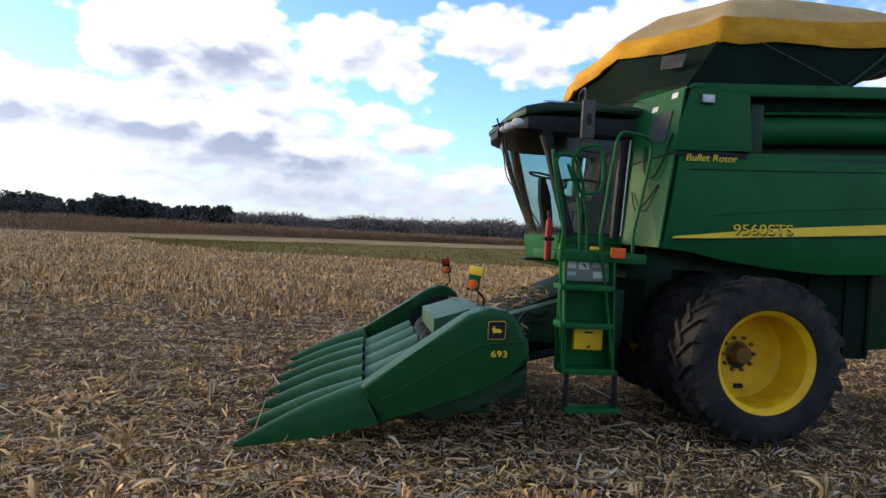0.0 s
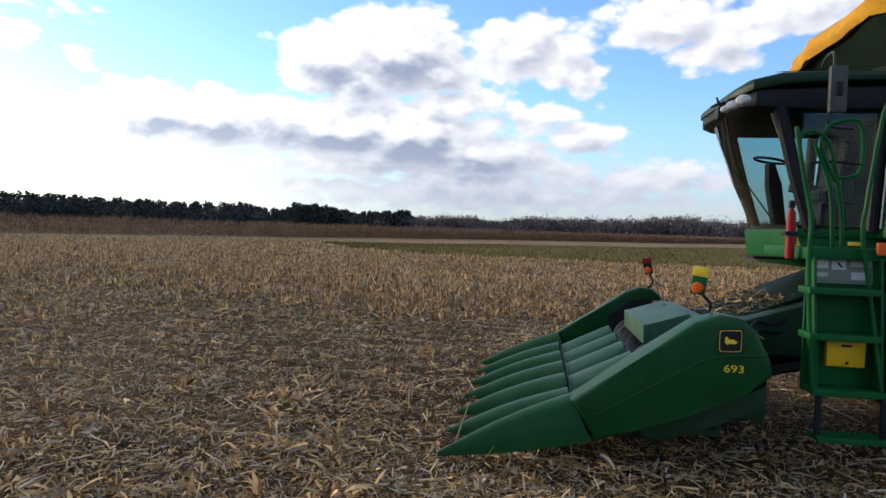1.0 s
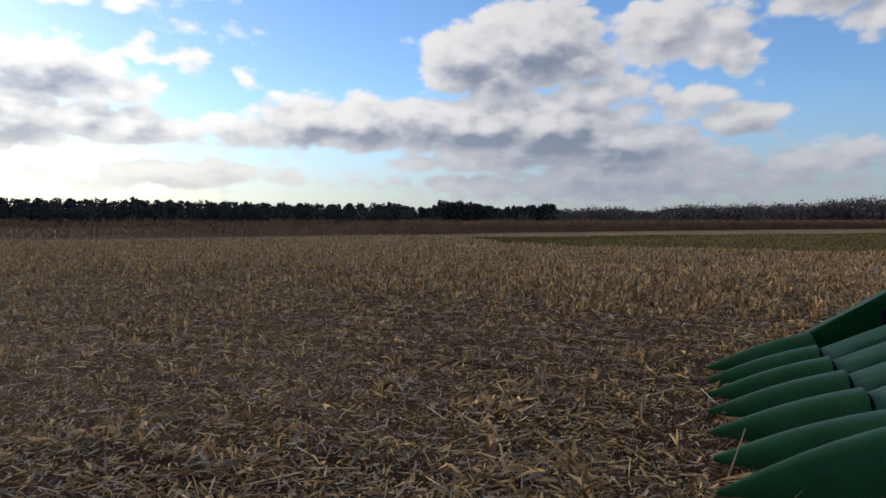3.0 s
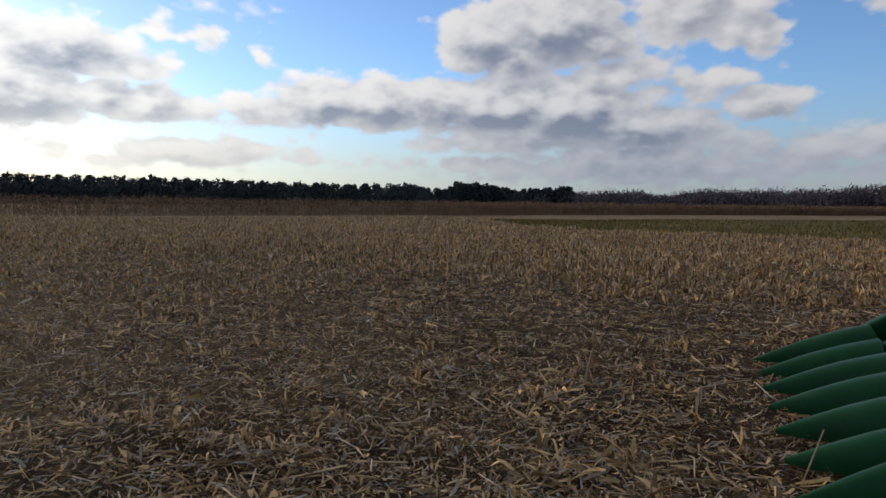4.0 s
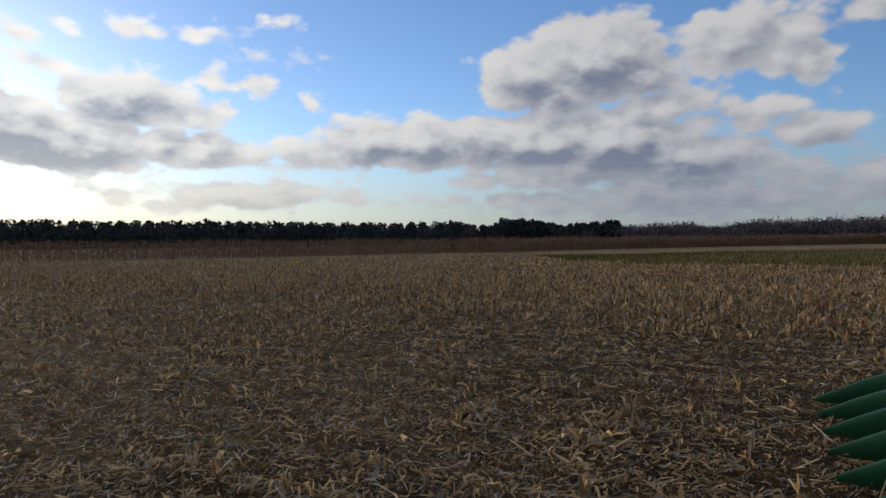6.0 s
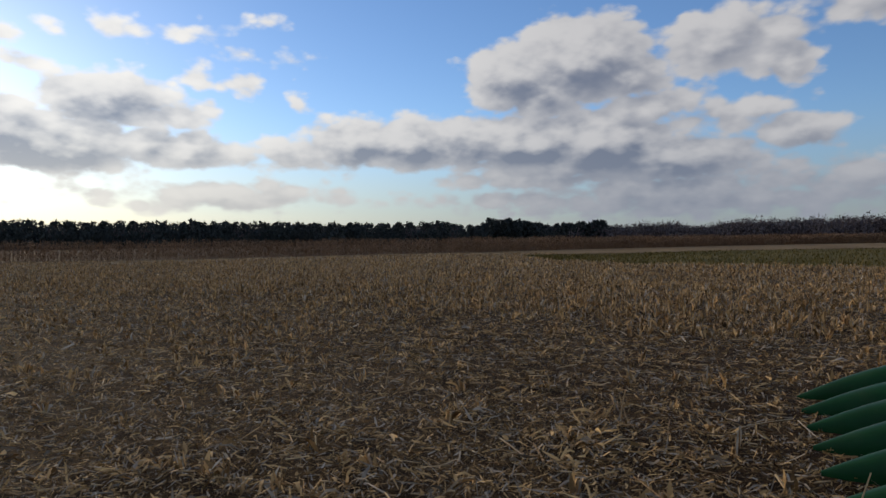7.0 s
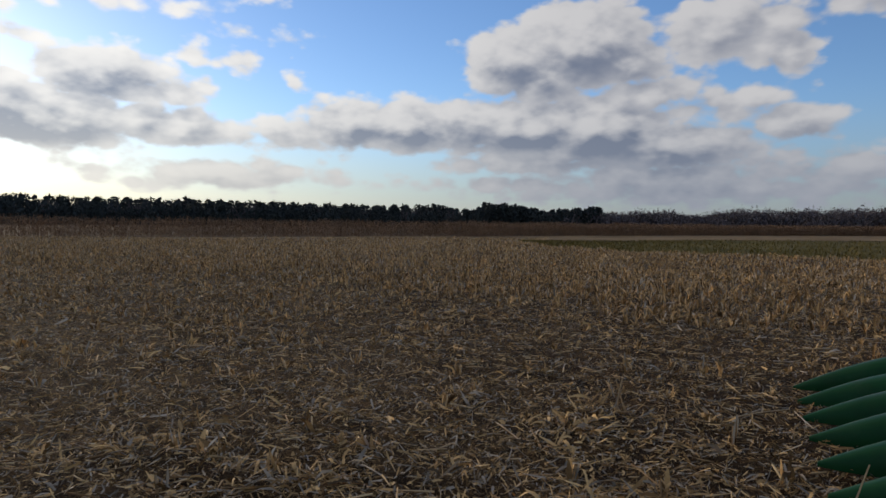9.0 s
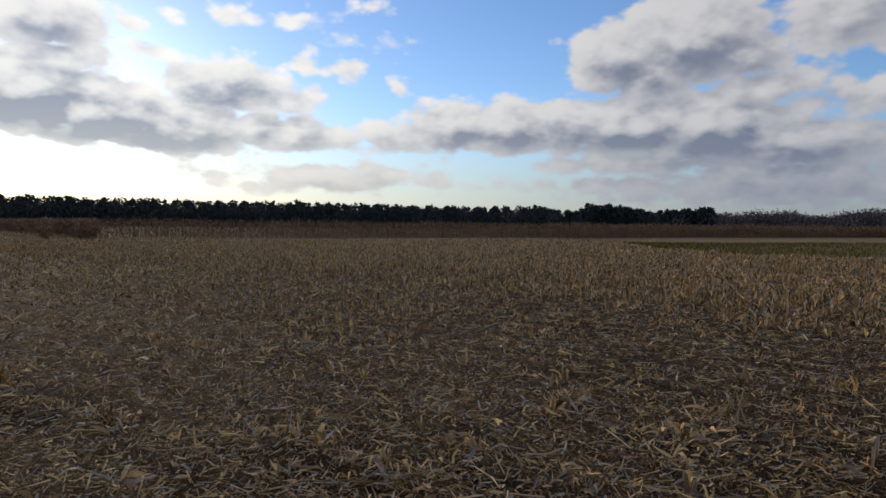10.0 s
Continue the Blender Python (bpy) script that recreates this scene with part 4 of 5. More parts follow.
def wheel(combine, cx, cz, y0, y1, R, rim_r, dish, label=""):
    """A tractor wheel: rim, tyre with bar lugs, hub and nuts. y0 is the outer face."""
    mid, w = (y0 + y1) / 2, y1 - y0
    s = 1 if y1 > y0 else -1
    lip = rim_r * 1.03
    rim = part("wheel", lathe([(0.0, dish), (0.20, dish), (0.30, dish - 0.02 * s), (rim_r * 0.78, dish - 0.03 * s), (rim_r * 0.88, dish - 0.09 * s), (rim_r * 0.90, y0 + 0.10 * s), (rim_r * 0.965, y0 + 0.05 * s), (lip, y0 + 0.025 * s), (lip, y0 + 0.045 * s), (rim_r * 0.97, y0 + 0.09 * s), (rim_r * 0.93, mid), (rim_r * 0.98, y1 - 0.04 * s)], cx, cz, 64), M_YELLOW, combine, label or "yellow steel dual wheel with dusty black tyre")
    prof = [(rim_r * 0.99, y0 + 0.05 * s), (rim_r * 1.04, y0 + 0.01 * s), (rim_r + 0.12, y0 - 0.025 * s), (R * 0.80, y0 - 0.02 * s), (R * 0.885, y0 + 0.005 * s), (R * 0.94, y0 + 0.05 * s), (R * 0.955, mid), (R * 0.94, y1 - 0.05 * s), (R * 0.885, y1 - 0.005 * s), (R * 0.80, y1 + 0.02 * s), (rim_r + 0.12, y1 + 0.025 * s), (rim_r * 0.99, y1 - 0.04 * s)]
    bm = lathe(prof, cx, cz, 72, closed=True)
    n, lugs = 22, []
    for k in range(2 * n):
        a0 = math.pi * k / n
        half = k % 2
        ya, yb = (y0 - 0.004 * s, mid + 0.03 * s) if half == 0 else (y1 + 0.004 * s, mid - 0.03 * s)
        ring = []
        for u, da in ((0.0, 0.0), (0.25, 0.05), (1.0, 0.26)):
            y = ya + (yb - ya) * u
            a = a0 + da
            top = R * (0.975 if u == 0 else 1.0)
            low = R * (0.845 if u == 0 else 0.92)
            th = 0.046
            ring.append([(cx + r * math.cos(a + t / R), y, cz + r * math.sin(a + t / R)) for r, t in ((low, -th), (top, -th * 0.7), (top, th * 0.7), (low, th))])
        lugs.append(loft(ring))
    part("tyre", bm, M_TYRE, rim, "dusty black bar-tread tyre", 30)
    for bm in lugs:
        part("tread_lug", bm, M_TYRE, rim)
    part("hub", lathe([(0.0, dish - 0.16 * s), (0.10, dish - 0.155 * s), (0.115, dish - 0.13 * s), (0.12, dish - 0.02 * s), (0.16, dish)], cx, cz, 32), M_HUB, rim, "greasy brown hub")
    for k in range(10):
        a = 2 * math.pi * k / 10
        part("wheel_nut", lathe([(0.0, dish - 0.05 * s), (0.021, dish - 0.05 * s), (0.024, dish - 0.01 * s), (0.024, dish + 0.01 * s)], cx + 0.205 * math.cos(a), cz + 0.205 * math.sin(a), 8), M_HUB, rim)
    hole = [(cx + 0.40 * math.cos(radians(a)) + 0.0, dish - 0.035 * s, cz + 0.40 * math.sin(radians(a))) for a in (-96, -92, -84, -80)]
    part("valve_slot", tube([hole[0], hole[-1]], 0.03, 8), M_BLACK, rim)
    return rim


def glass_pane(name, corners, parent, label=""):
    ob = part(name, flat(corners, 0.006), M_GLASS, parent, label)
    ob.visible_shadow = False
    return ob


def make_combine():
    co = thing("combine_harvester", (5.86, 3 * ROW, 0), "large green combine harvester with yellow wheels, parked with its head lowered", "combine")
    # wheels: duals in front, steering wheels behind
    for y0, y1, dish in ((0.26, 0.80, 0.90), (1.20, 1.74, 1.55), (4.312, 3.772, 3.712), (3.372, 2.832, 3.0)):
        wheel(co, WHEEL_X, 1.025, y0, y1, 0.98, 0.595, dish)
    for y0, y1, dish in ((0.95, 1.40, 1.2), (3.622, 3.172, 3.37)):
        wheel(co, 11.0, 0.66, y0, y1, 0.67, 0.36, dish, "smaller yellow rear steering wheel with black tyre")
    part("front_axle", tube([(WHEEL_X, 0.88, 0.97), (WHEEL_X, 3.69, 0.97)], 0.13, 16, 1), M_DARKGREEN, co)
    part("rear_axle", box(10.88, 11.12, 1.3, 3.27, 0.6, 0.8, 0.03), M_DARKGREEN, co)
    # darkness of the underbody is put into the housing's colour
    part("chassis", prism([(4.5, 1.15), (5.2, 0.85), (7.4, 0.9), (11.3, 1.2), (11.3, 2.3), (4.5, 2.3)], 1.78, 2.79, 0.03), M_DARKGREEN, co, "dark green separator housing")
    # lower panel and ribs take the near-black green that holds shade
    part("lower_panel", prism([(6.95, 0.95), (7.85, 0.95), (7.85, 2.1), (6.95, 2.1)], 1.2, 1.26, 0.01), M_SHADEGREEN, co)
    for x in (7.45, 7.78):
        part("panel_rib", box(x, x + 0.05, 1.17, 1.2, 1.0, 2.1, 0.006), M_SHADEGREEN, co)
    # side panels

    def curved_panel(flip):
        """The side panel as a shell that bows out at its middle height."""
        nx, nz = 26, 9
        front, back = [], []
        for i in range(nx + 1):
            u = i / nx
            f, g = [], []
            for k in range(nz + 1):
                v = k / nz
                x = (4.70 + 0.175 * v) * (1 - u) + 9.9 * u
                lo = np.interp(x, [4.70, 5.0, 5.55, 6.2, 6.85, 8.6, 9.9], [2.27, 2.26, 2.16, 2.09, 2.05, 2.12, 2.2])
                hi = min(rise(x, 3.42), 3.66 if x < 9.3 else 3.45)
                z = lo + (hi - lo) * v
                s = (z - 2.72) / 0.7
                y = 0.75 + 0.055 * s * s + (0.02 if k in (0, nz) or i in (0, nx) else 0.0)
                y = y if not flip else 6 * ROW - y
                f.append((x, y, z))
                g.append((x, 0.86 if not flip else 6 * ROW - 0.86, z))
            front.append(f)
            back.append(g)
        bm = bmesh.new()
        fv = [[bm.verts.new(p) for p in c] for c in front]
        gv = [[bm.verts.new(p) for p in c] for c in back]
        for i in range(nx):
            for k in range(nz):
                bm.faces.new((fv[i][k], fv[i + 1][k], fv[i + 1][k + 1], fv[i][k + 1]))
                bm.faces.new((gv[i][k], gv[i][k + 1], gv[i + 1][k + 1], gv[i + 1][k]))
            for k in (0, nz):
                bm.faces.new((fv[i][k], fv[i + 1][k], gv[i + 1][k], gv[i][k]))
        for k in range(nz):
            for i in (0, nx):
                bm.faces.new((fv[i][k], fv[i][k + 1], gv[i][k + 1], gv[i][k]))
        return bm

    near = part("side_panel", curved_panel(False), M_GREEN, co, "glossy dark green side panel", 50)
    part("side_panel", curved_panel(True), M_GREEN, co, "glossy dark green side panel", 50)
    part("panel_crease", tube([(5.0, 0.775, rise(5.0, 3.225)), (6.5, 0.785, rise(6.5, 3.205)), (8.8, 0.81, rise(8.8, 3.19))], 0.008, 6), M_DARKGREEN, near)
    part("panel_crease", tube([(5.3, 0.752, 2.70), (6.5, 0.753, 2.83), (8.8, 0.76, 3.0)], 0.010, 6), M_GREEN, near)
    part("stripe", flat([(4.80, 0.748, 2.400), (5.3, 0.748, 2.425), (7.63, 0.748, 2.585), (9.8, 0.748, 2.73), (9.8, 0.748, 2.87), (7.63, 0.748, 2.715), (5.9, 0.748, 2.565), (5.3, 0.748, 2.482), (4.84, 0.748, 2.425)], 0.004), M_DECAL, near, "long yellow tapering stripe")
    part("stripe_shadow_line", flat([(4.80, 0.748, 2.375), (7.63, 0.748, 2.555), (9.8, 0.748, 2.70), (9.8, 0.748, 2.725), (7.63, 0.748, 2.58), (4.80, 0.748, 2.395)], 0.003), M_BLACK, near)
    lettering("9560STS", 5.575, 0.740, 2.470, 0.172, M_BLACK, near, slope=0.045, wide=1.3)
    lettering("9560STS", 5.562, 0.733, 2.487, 0.172, M_DECAL, near, slope=0.045, wide=1.3)
    lettering("Bullet Rotor", 4.935, 0.783, 3.335, 0.118, M_DECAL, near, shear=0.15, slope=0.03, wide=1.1)
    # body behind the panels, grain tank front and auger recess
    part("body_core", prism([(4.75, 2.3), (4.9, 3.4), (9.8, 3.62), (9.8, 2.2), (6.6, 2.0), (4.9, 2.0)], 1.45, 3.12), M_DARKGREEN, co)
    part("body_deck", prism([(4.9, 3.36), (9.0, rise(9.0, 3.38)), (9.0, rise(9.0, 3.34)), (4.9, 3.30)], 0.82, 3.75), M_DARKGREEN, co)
    part("upper_panel", prism([(4.755, 3.445), (4.945, 4.19), (5.70, rise(5.70, 4.12)), (5.765, rise(5.765, 3.435))], 0.77, 0.83, 0.012), M_GREEN, co, "green upper corner panel with work lamp")
    part("upper_panel", prism([(4.755, 3.445), (4.945, 4.19), (5.70, rise(5.70, 4.12)), (5.765, rise(5.765, 3.435))], 3.74, 3.80, 0.012), M_GREEN, co)
    part("panel_gap", box(4.80, 5.72, 0.80, 0.86, 3.40, 3.47, 0.0), M_BLACK, co)
    lamp = part("work_lamp", box(5.06, 5.24, 0.735, 0.77, 4.02, 4.135, 0.012), M_GREY, co)
    part("lens", box(5.075, 5.225, 0.725, 0.738, 4.032, 4.123, 0.006), M_LENS, lamp)
    # recess parts in the darker green, shade of the recess painted in
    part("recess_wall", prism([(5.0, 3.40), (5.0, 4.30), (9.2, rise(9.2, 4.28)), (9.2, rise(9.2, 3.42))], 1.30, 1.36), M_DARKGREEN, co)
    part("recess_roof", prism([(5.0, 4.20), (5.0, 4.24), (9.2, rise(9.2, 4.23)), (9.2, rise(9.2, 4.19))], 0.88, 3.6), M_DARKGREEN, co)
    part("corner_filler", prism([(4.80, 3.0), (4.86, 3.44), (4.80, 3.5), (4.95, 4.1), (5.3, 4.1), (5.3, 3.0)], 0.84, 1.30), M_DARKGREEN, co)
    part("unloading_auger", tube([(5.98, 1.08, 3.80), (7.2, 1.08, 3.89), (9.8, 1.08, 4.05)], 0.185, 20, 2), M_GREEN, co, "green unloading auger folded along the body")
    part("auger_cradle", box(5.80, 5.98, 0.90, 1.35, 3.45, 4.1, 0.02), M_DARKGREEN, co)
    part("auger_rib", tube([(6.0, 0.93, 4.0), (9.5, 0.93, 4.24)], 0.02, 6, 1), M_GREEN, co)
    part("tank_beam", prism([(4.93, 4.20), (5.0, 4.27), (7.5, rise(7.5, 4.26)), (9.3, rise(9.3, 4.26)), (9.3, rise(9.3, 4.12)), (5.0, 4.12)], 0.80, 0.92, 0.012), M_GREEN, co)
    face = [(4.42, 1.42, 2.30), (4.685, 0.79, 2.28), (4.90, 0.80, 4.19), (4.54, 1.42, 4.10)]
    ff = part("front_face", flat(face, 0.03, Vector((-0.9, -0.35, 0))), M_GREEN, co, "green front face beside the cab")
    part("front_face", flat([(4.45, 3.15, 2.30), (4.685, 3.78, 2.28), (4.90, 3.77, 4.19), (4.60, 3.15, 4.10)], 0.03, Vector((-0.9, 0.35, 0))), M_GREEN, co)
    part("tank_front", flat([(4.60, 1.42, 2.3), (4.60, 3.15, 2.3), (4.62, 3.15, 4.12), (4.62, 1.42, 4.12)], 0.03, Vector((1, 0, 0))), M_DARKGREEN, co)
    part("face_cap", flat([(4.55, 1.45, 4.10), (4.89, 0.78, 4.19), (5.35, 0.80, 4.27), (5.2, 1.3, 4.34), (4.75, 1.45, 4.28)], 0.025, Vector((0, 0, 1))), M_GREEN, co)

    def on_face(u, v, out=0.034):
        a, b, c, d = (Vector(p) for p in face)
        return (a.lerp(b, u)).lerp(d.lerp(c, u), v) + Vector((-0.9, -0.35, 0)) * out

    part("grille", flat([on_face(0.45, 0.68), on_face(0.79, 0.68), on_face(0.85, 0.875), on_face(0.48, 0.855)], 0.012, Vector((-0.9, -0.35, 0))), M_GREY, ff, "dark grey intake grille")
    for u, v in ((0.42, 0.89), (0.78, 0.95)):
        part("sticker", flat([on_face(u, v), on_face(u + 0.11, v + 0.003), on_face(u + 0.12, v + 0.038), on_face(u + 0.01, v + 0.035)], 0.003, Vector((-0.9, -0.35, 0))), M_WHITE, ff)
    part("cable", tube([on_face(0.42, 0.66, 0.06), on_face(0.50, 0.50, 0.09), on_face(0.66, 0.44, 0.1), on_face(0.8, 0.5, 0.08), on_face(0.93, 0.72, 0.05)], 0.011), M_BLACK, ff)
    part("cable", tube([on_face(0.25, 0.36, 0.06), on_face(0.42, 0.24, 0.09), on_face(0.6, 0.27, 0.09), on_face(0.80, 0.40, 0.05)], 0.009), M_BLACK, ff)
    part("face_seam", tube([on_face(0.0, 0.55, 0.045), on_face(1.0, 0.60, 0.045)], 0.014, 6), M_DARKGREEN, ff)
    # grain tank extension, tarp shade put into its dark colour, and tarp
    plan = [(5.36, 0.90), (4.43, 1.90), (4.25, 3.05), (4.30, 3.72), (5.30, 4.15), (8.2, 4.15), (8.75, 3.0), (8.75, 1.7), (8.2, 0.90)]
    low = [4.83, 4.77, 4.60, 4.56, 4.8, 5.02, 5.03, 5.03, 5.0]
    high = [5.14, 5.00, 4.85, 4.79, 5.1, 5.33, 5.34, 5.34, 5.31]
    basep = [(5.0, 1.0), (4.66, 1.5), (4.64, 2.6), (4.66, 3.2), (5.0, 3.57), (6.9, 3.57), (7.2, 3.0), (7.2, 1.6), (7.15, 1.0)]
    part("tank_base", loft([[(x, y, 4.05) for x, y in basep], [(x, y, rise(x, 4.29)) for x, y in basep]]), M_SHADEGREEN, co)
    part("tank_extension", loft([[(x, y, rise(x, 4.27)) for x, y in basep], [(x * 0.985 + 0.1, 2.29 + (y - 2.29) * 0.97, z + 0.06) for (x, y), z in zip(plan, low)]], caps=False), M_SHADEGREEN, co, "dark flared grain tank extension, tarp shade put into its colour")

    def ripple(p, k):
        return Vector(p) + noise.noise_vector(Vector(p) * 1.7) * k + noise.noise_vector(Vector(p) * 4.3) * k * 0.5

    dense, dl, dh = [], [], []
    for i in range(len(plan)):
        j = (i + 1) % len(plan)
        for s in range(12):
            u = s / 12
            dense.append((plan[i][0] * (1 - u) + plan[j][0] * u, plan[i][1] * (1 - u) + plan[j][1] * u))
            dip = -0.03 * math.sin(math.pi * u)
            dl.append(low[i] * (1 - u) + low[j] * u + dip * 0.6 + 0.012 * math.sin(9 * u + i))
            dh.append(high[i] * (1 - u) + high[j] * u + dip)
    mx, my = 6.5, 2.35

    def ring(k, zs, wob):
        return [ripple((mx + (x - mx) * k, my + (y - my) * k, z), wob) for (x, y), z in zip(dense, zs)]

    skirt = loft([ring(0.975, [z + 0.02 for z in dl], 0.01), ring(1.0, dl, 0.05), ring(1.010, [0.7 * a + 0.3 * b for a, b in zip(dl, dh)], 0.06), ring(1.004, [0.35 * a + 0.65 * b for a, b in zip(dl, dh)], 0.05), ring(0.995, dh, 0.03)], caps=False)
    tarp = part("tarp", skirt, M_TARP, co, "sagging yellow tarp skirt over the grain tank", 60)
    top = loft([ring(0.994, dh, 0.03), ring(0.88, [0.78 * z + 0.22 * 5.85 - 0.02 for z in dh], 0.03), ring(0.66, [0.46 * z + 0.54 * 5.85 for z in dh], 0.04), ring(0.38, [5.74 + 0.2 * (z - 5.1) for z in dh], 0.04), ring(0.08, [5.88] * len(dh), 0.01)])
    part("tarp_top", top, M_TARPTOP, tarp, "weathered grey-tan tarp top", 60)
    part("tarp_rope", tube([(5.85, 0.86, 4.84), (6.5, 0.9, 4.62), (7.05, 0.94, 4.42)], 0.008, 6), M_GREY, tarp)
    part("tank_sign", flat([(4.78, 1.28, 4.52), (4.97, 1.08, 4.52), (5.0, 1.05, 4.68), (4.78, 1.25, 4.68)], 0.01, Vector((-0.6, -0.8, 0))), M_GREY, co)
    part("tank_stay", tube([(7.1, 0.98, 4.42), (7.7, 0.94, 4.95)], 0.02, 6), M_DARKGREEN, co)
    # feeder house, in the same near-black green that holds shade
    part("feeder_house", prism([(2.95, 0.60), (2.95, 1.28), (4.5, 1.95), (4.9, 2.0), (4.9, 1.2), (4.5, 1.05)], 1.58, 3.0, 0.02), M_SHADEGREEN, co, "dark green feeder house between head and cab")
    part("sticker", flat([(3.22, 1.575, 1.22), (3.32, 1.575, 1.26), (3.32, 1.575, 1.37), (3.22, 1.575, 1.33)]), M_WHITE, co)
    part("sticker", flat([(3.02, 1.575, 1.12), (3.12, 1.575, 1.16), (3.12, 1.575, 1.26), (3.02, 1.575, 1.22)]), M_WHITE, co)
    part("feeder_shield", prism([(2.98, 1.0), (2.98, 1.33), (4.2, 1.72), (4.5, 1.72), (4.5, 1.0)], 1.3, 1.55, 0.03), M_DARKGREEN, co)
    part("drive_shaft", tube([(2.95, 1.0, 0.82), (4.4, 1.2, 1.1)], 0.05, 10, 1), M_BLACK, co)
    # platform
    part("platform", box(3.30, 4.30, 0.30, 1.42, 2.08, 2.19, 0.012), M_GREEN, co, "green steel operator platform")
    # bracket under the body, its shade put into the colour
    part("platform_bracket", box(4.2, 4.75, 0.6, 1.42, 1.9, 2.1, 0.02), M_SHADEGREEN, co)
    part("marker_lamp", box(3.87, 4.03, 0.235, 0.29, 2.135, 2.25, 0.012), M_ORANGE, co, "orange-red marker lamp")
    part("lever", box(3.64, 3.77, 0.292, 0.30, 2.215, 2.25, 0.004), M_DECAL, co)

    # cab
    cab = part("cab", prism([(3.60, 2.37), (3.65, 2.04), (3.80, 1.95), (4.5, 1.93), (4.5, 2.37)], 1.44, 3.13, 0.02), M_GREEN, co, "glazed operator cab with a dark green roof")
    part("cab_sill", box(3.62, 4.5, 1.40, 1.45, 2.29, 2.38, 0.01), M_GREEN, cab)
    part("corner_badge", flat([(3.635, 1.432, 2.18), (3.675, 1.432, 2.06), (3.70, 1.432, 2.12), (3.64, 1.432, 2.28)], 0.004), M_DECAL, cab)
    part("side_step", box(3.22, 3.62, 1.5, 1.8, 2.03, 2.06, 0.01), M_BLACK, cab)
    left = [(3.77, 1.42), (3.70, 1.46), (3.65, 1.60), (3.62, 1.85), (3.61, 2.286)]
    lefttop = [(3.42, 1.40), (3.25, 1.44), (3.12, 1.56), (3.03, 1.85), (3.00, 2.286)]

    def whole(half):
        return half + [(x, 2 * 2.286 - y) for x, y in half[-2::-1]]

    lo, hi = whole(left), whole(lefttop)
    mid = [((a + c) / 2 - 0.03, (b + d) / 2) for (a, b), (c, d) in zip(lo, hi)]
    pane = part("windscreen", loft([[(x, y, 2.38) for x, y in lo], [(x, y, 3.05) for x, y in mid], [(x, y, 3.72) for x, y in hi]], close=False, caps=False), M_GLASS, cab, "curved tinted windscreen", 60)
    pane.visible_shadow = False
    for sgn in (1, -1):
        def yy(y):
            return y if sgn == 1 else 2 * 2.286 - y
        part("front_pillar", tube([(3.764, yy(1.41), 2.36), (3.562, yy(1.40), 3.0), (3.376, yy(1.39), 3.70)], 0.07, 10), M_BLACK, cab, "black front pillar")
        part("rear_pillar", tube([(4.36, yy(1.42), 2.36), (4.39, yy(1.42), 3.05), (4.43, yy(1.42), 3.74)], 0.065, 10), M_BLACK, cab, "black rear pillar")
        glass_pane("door_window", [(3.80, yy(1.41), 2.40), (4.34, yy(1.41), 2.40), (4.41, yy(1.41), 3.66), (3.44, yy(1.41), 3.66)], cab, "tinted door window")
        part("window_header", box(3.45, 4.5, yy(1.43) - 0.02, yy(1.43) + 0.02, 3.60, 3.76, 0.01), M_BLACK, cab)
    part("pillar_trim", tube([(4.413, 1.34, 2.40), (4.44, 1.34, 3.0), (4.472, 1.34, 3.62)], 0.011, 8), M_TRIM, cab, "pale grey trim strip")
    part("sun_blind", flat([(3.30, 1.50, 3.68), (3.40, 1.46, 3.68), (3.53, 1.46, 3.25), (3.47, 1.47, 3.22)], 0.012), M_TRIM, cab, "pale grey sun blind")
    rings = []
    for x, z0, z1, w in ((2.93, 3.80, 3.86, 0.62), (2.98, 3.79, 3.91, 0.82), (3.09, 3.81, 3.98, 0.97), (3.38, 3.86, 4.045, 1.03), (3.9, 3.90, 4.055, 1.05), (4.5, 3.90, 4.05, 1.04), (4.68, 3.92, 4.02, 1.0)):
        r = []
        for j in range(20):
            a = 2 * math.pi * j / 20
            cx, cz = math.cos(a), math.sin(a)
            r.append((x, 2.286 + w * math.copysign(abs(cx) ** 0.35, cx), (z0 + z1) / 2 + (z1 - z0) / 2 * math.copysign(abs(cz) ** 0.45, cz)))
        rings.append(r)
    lining = []
    for x, z0, z1, w in ((2.95, 3.70, 3.81, 0.57), (3.00, 3.66, 3.85, 0.80), (3.13, 3.63, 3.90, 0.94), (3.40, 3.60, 3.90, 0.975), (4.6, 3.58, 3.95, 0.975)):
        r = []
        for j in range(20):
            a = 2 * math.pi * j / 20
            cx, cz = math.cos(a), math.sin(a)
            r.append((x, 2.286 + w * math.copysign(abs(cx) ** 0.35, cx), (z0 + z1) / 2 + (z1 - z0) / 2 * math.copysign(abs(cz) ** 0.4, cz)))
        lining.append(r)
    part("roof_lining", loft(lining), M_BLACK, cab, "black band below the roof")
    roof = part("roof", loft(rings), M_DARKGREEN, cab, "dark green rounded cab roof", 40)
    for x, y, z, r in ((2.84, 1.44, 3.655, 0.046), (2.89, 1.35, 3.685, 0.056), (2.97, 1.27, 3.725, 0.062)):
        bm = lathe([(0.0, -0.03), (r * 0.7, -0.022), (r, 0.0), (r, 0.04), (0.0, 0.04)], 0, 0, 24)
        bmesh.ops.transform(bm, matrix=Matrix.Translation((x, y, z)) @ Matrix.Rotation(radians(-35), 4, "Z") @ Matrix.Diagonal((1.25, 1, 0.85, 1)), verts=bm.verts)
        part("roof_lamp", bm, M_LENS, cab, "clear oval roof lamp")
    part("front_lamp", box(2.78, 2.86, 1.50, 1.64, 3.56, 3.69, 0.02), M_BLACK, cab)
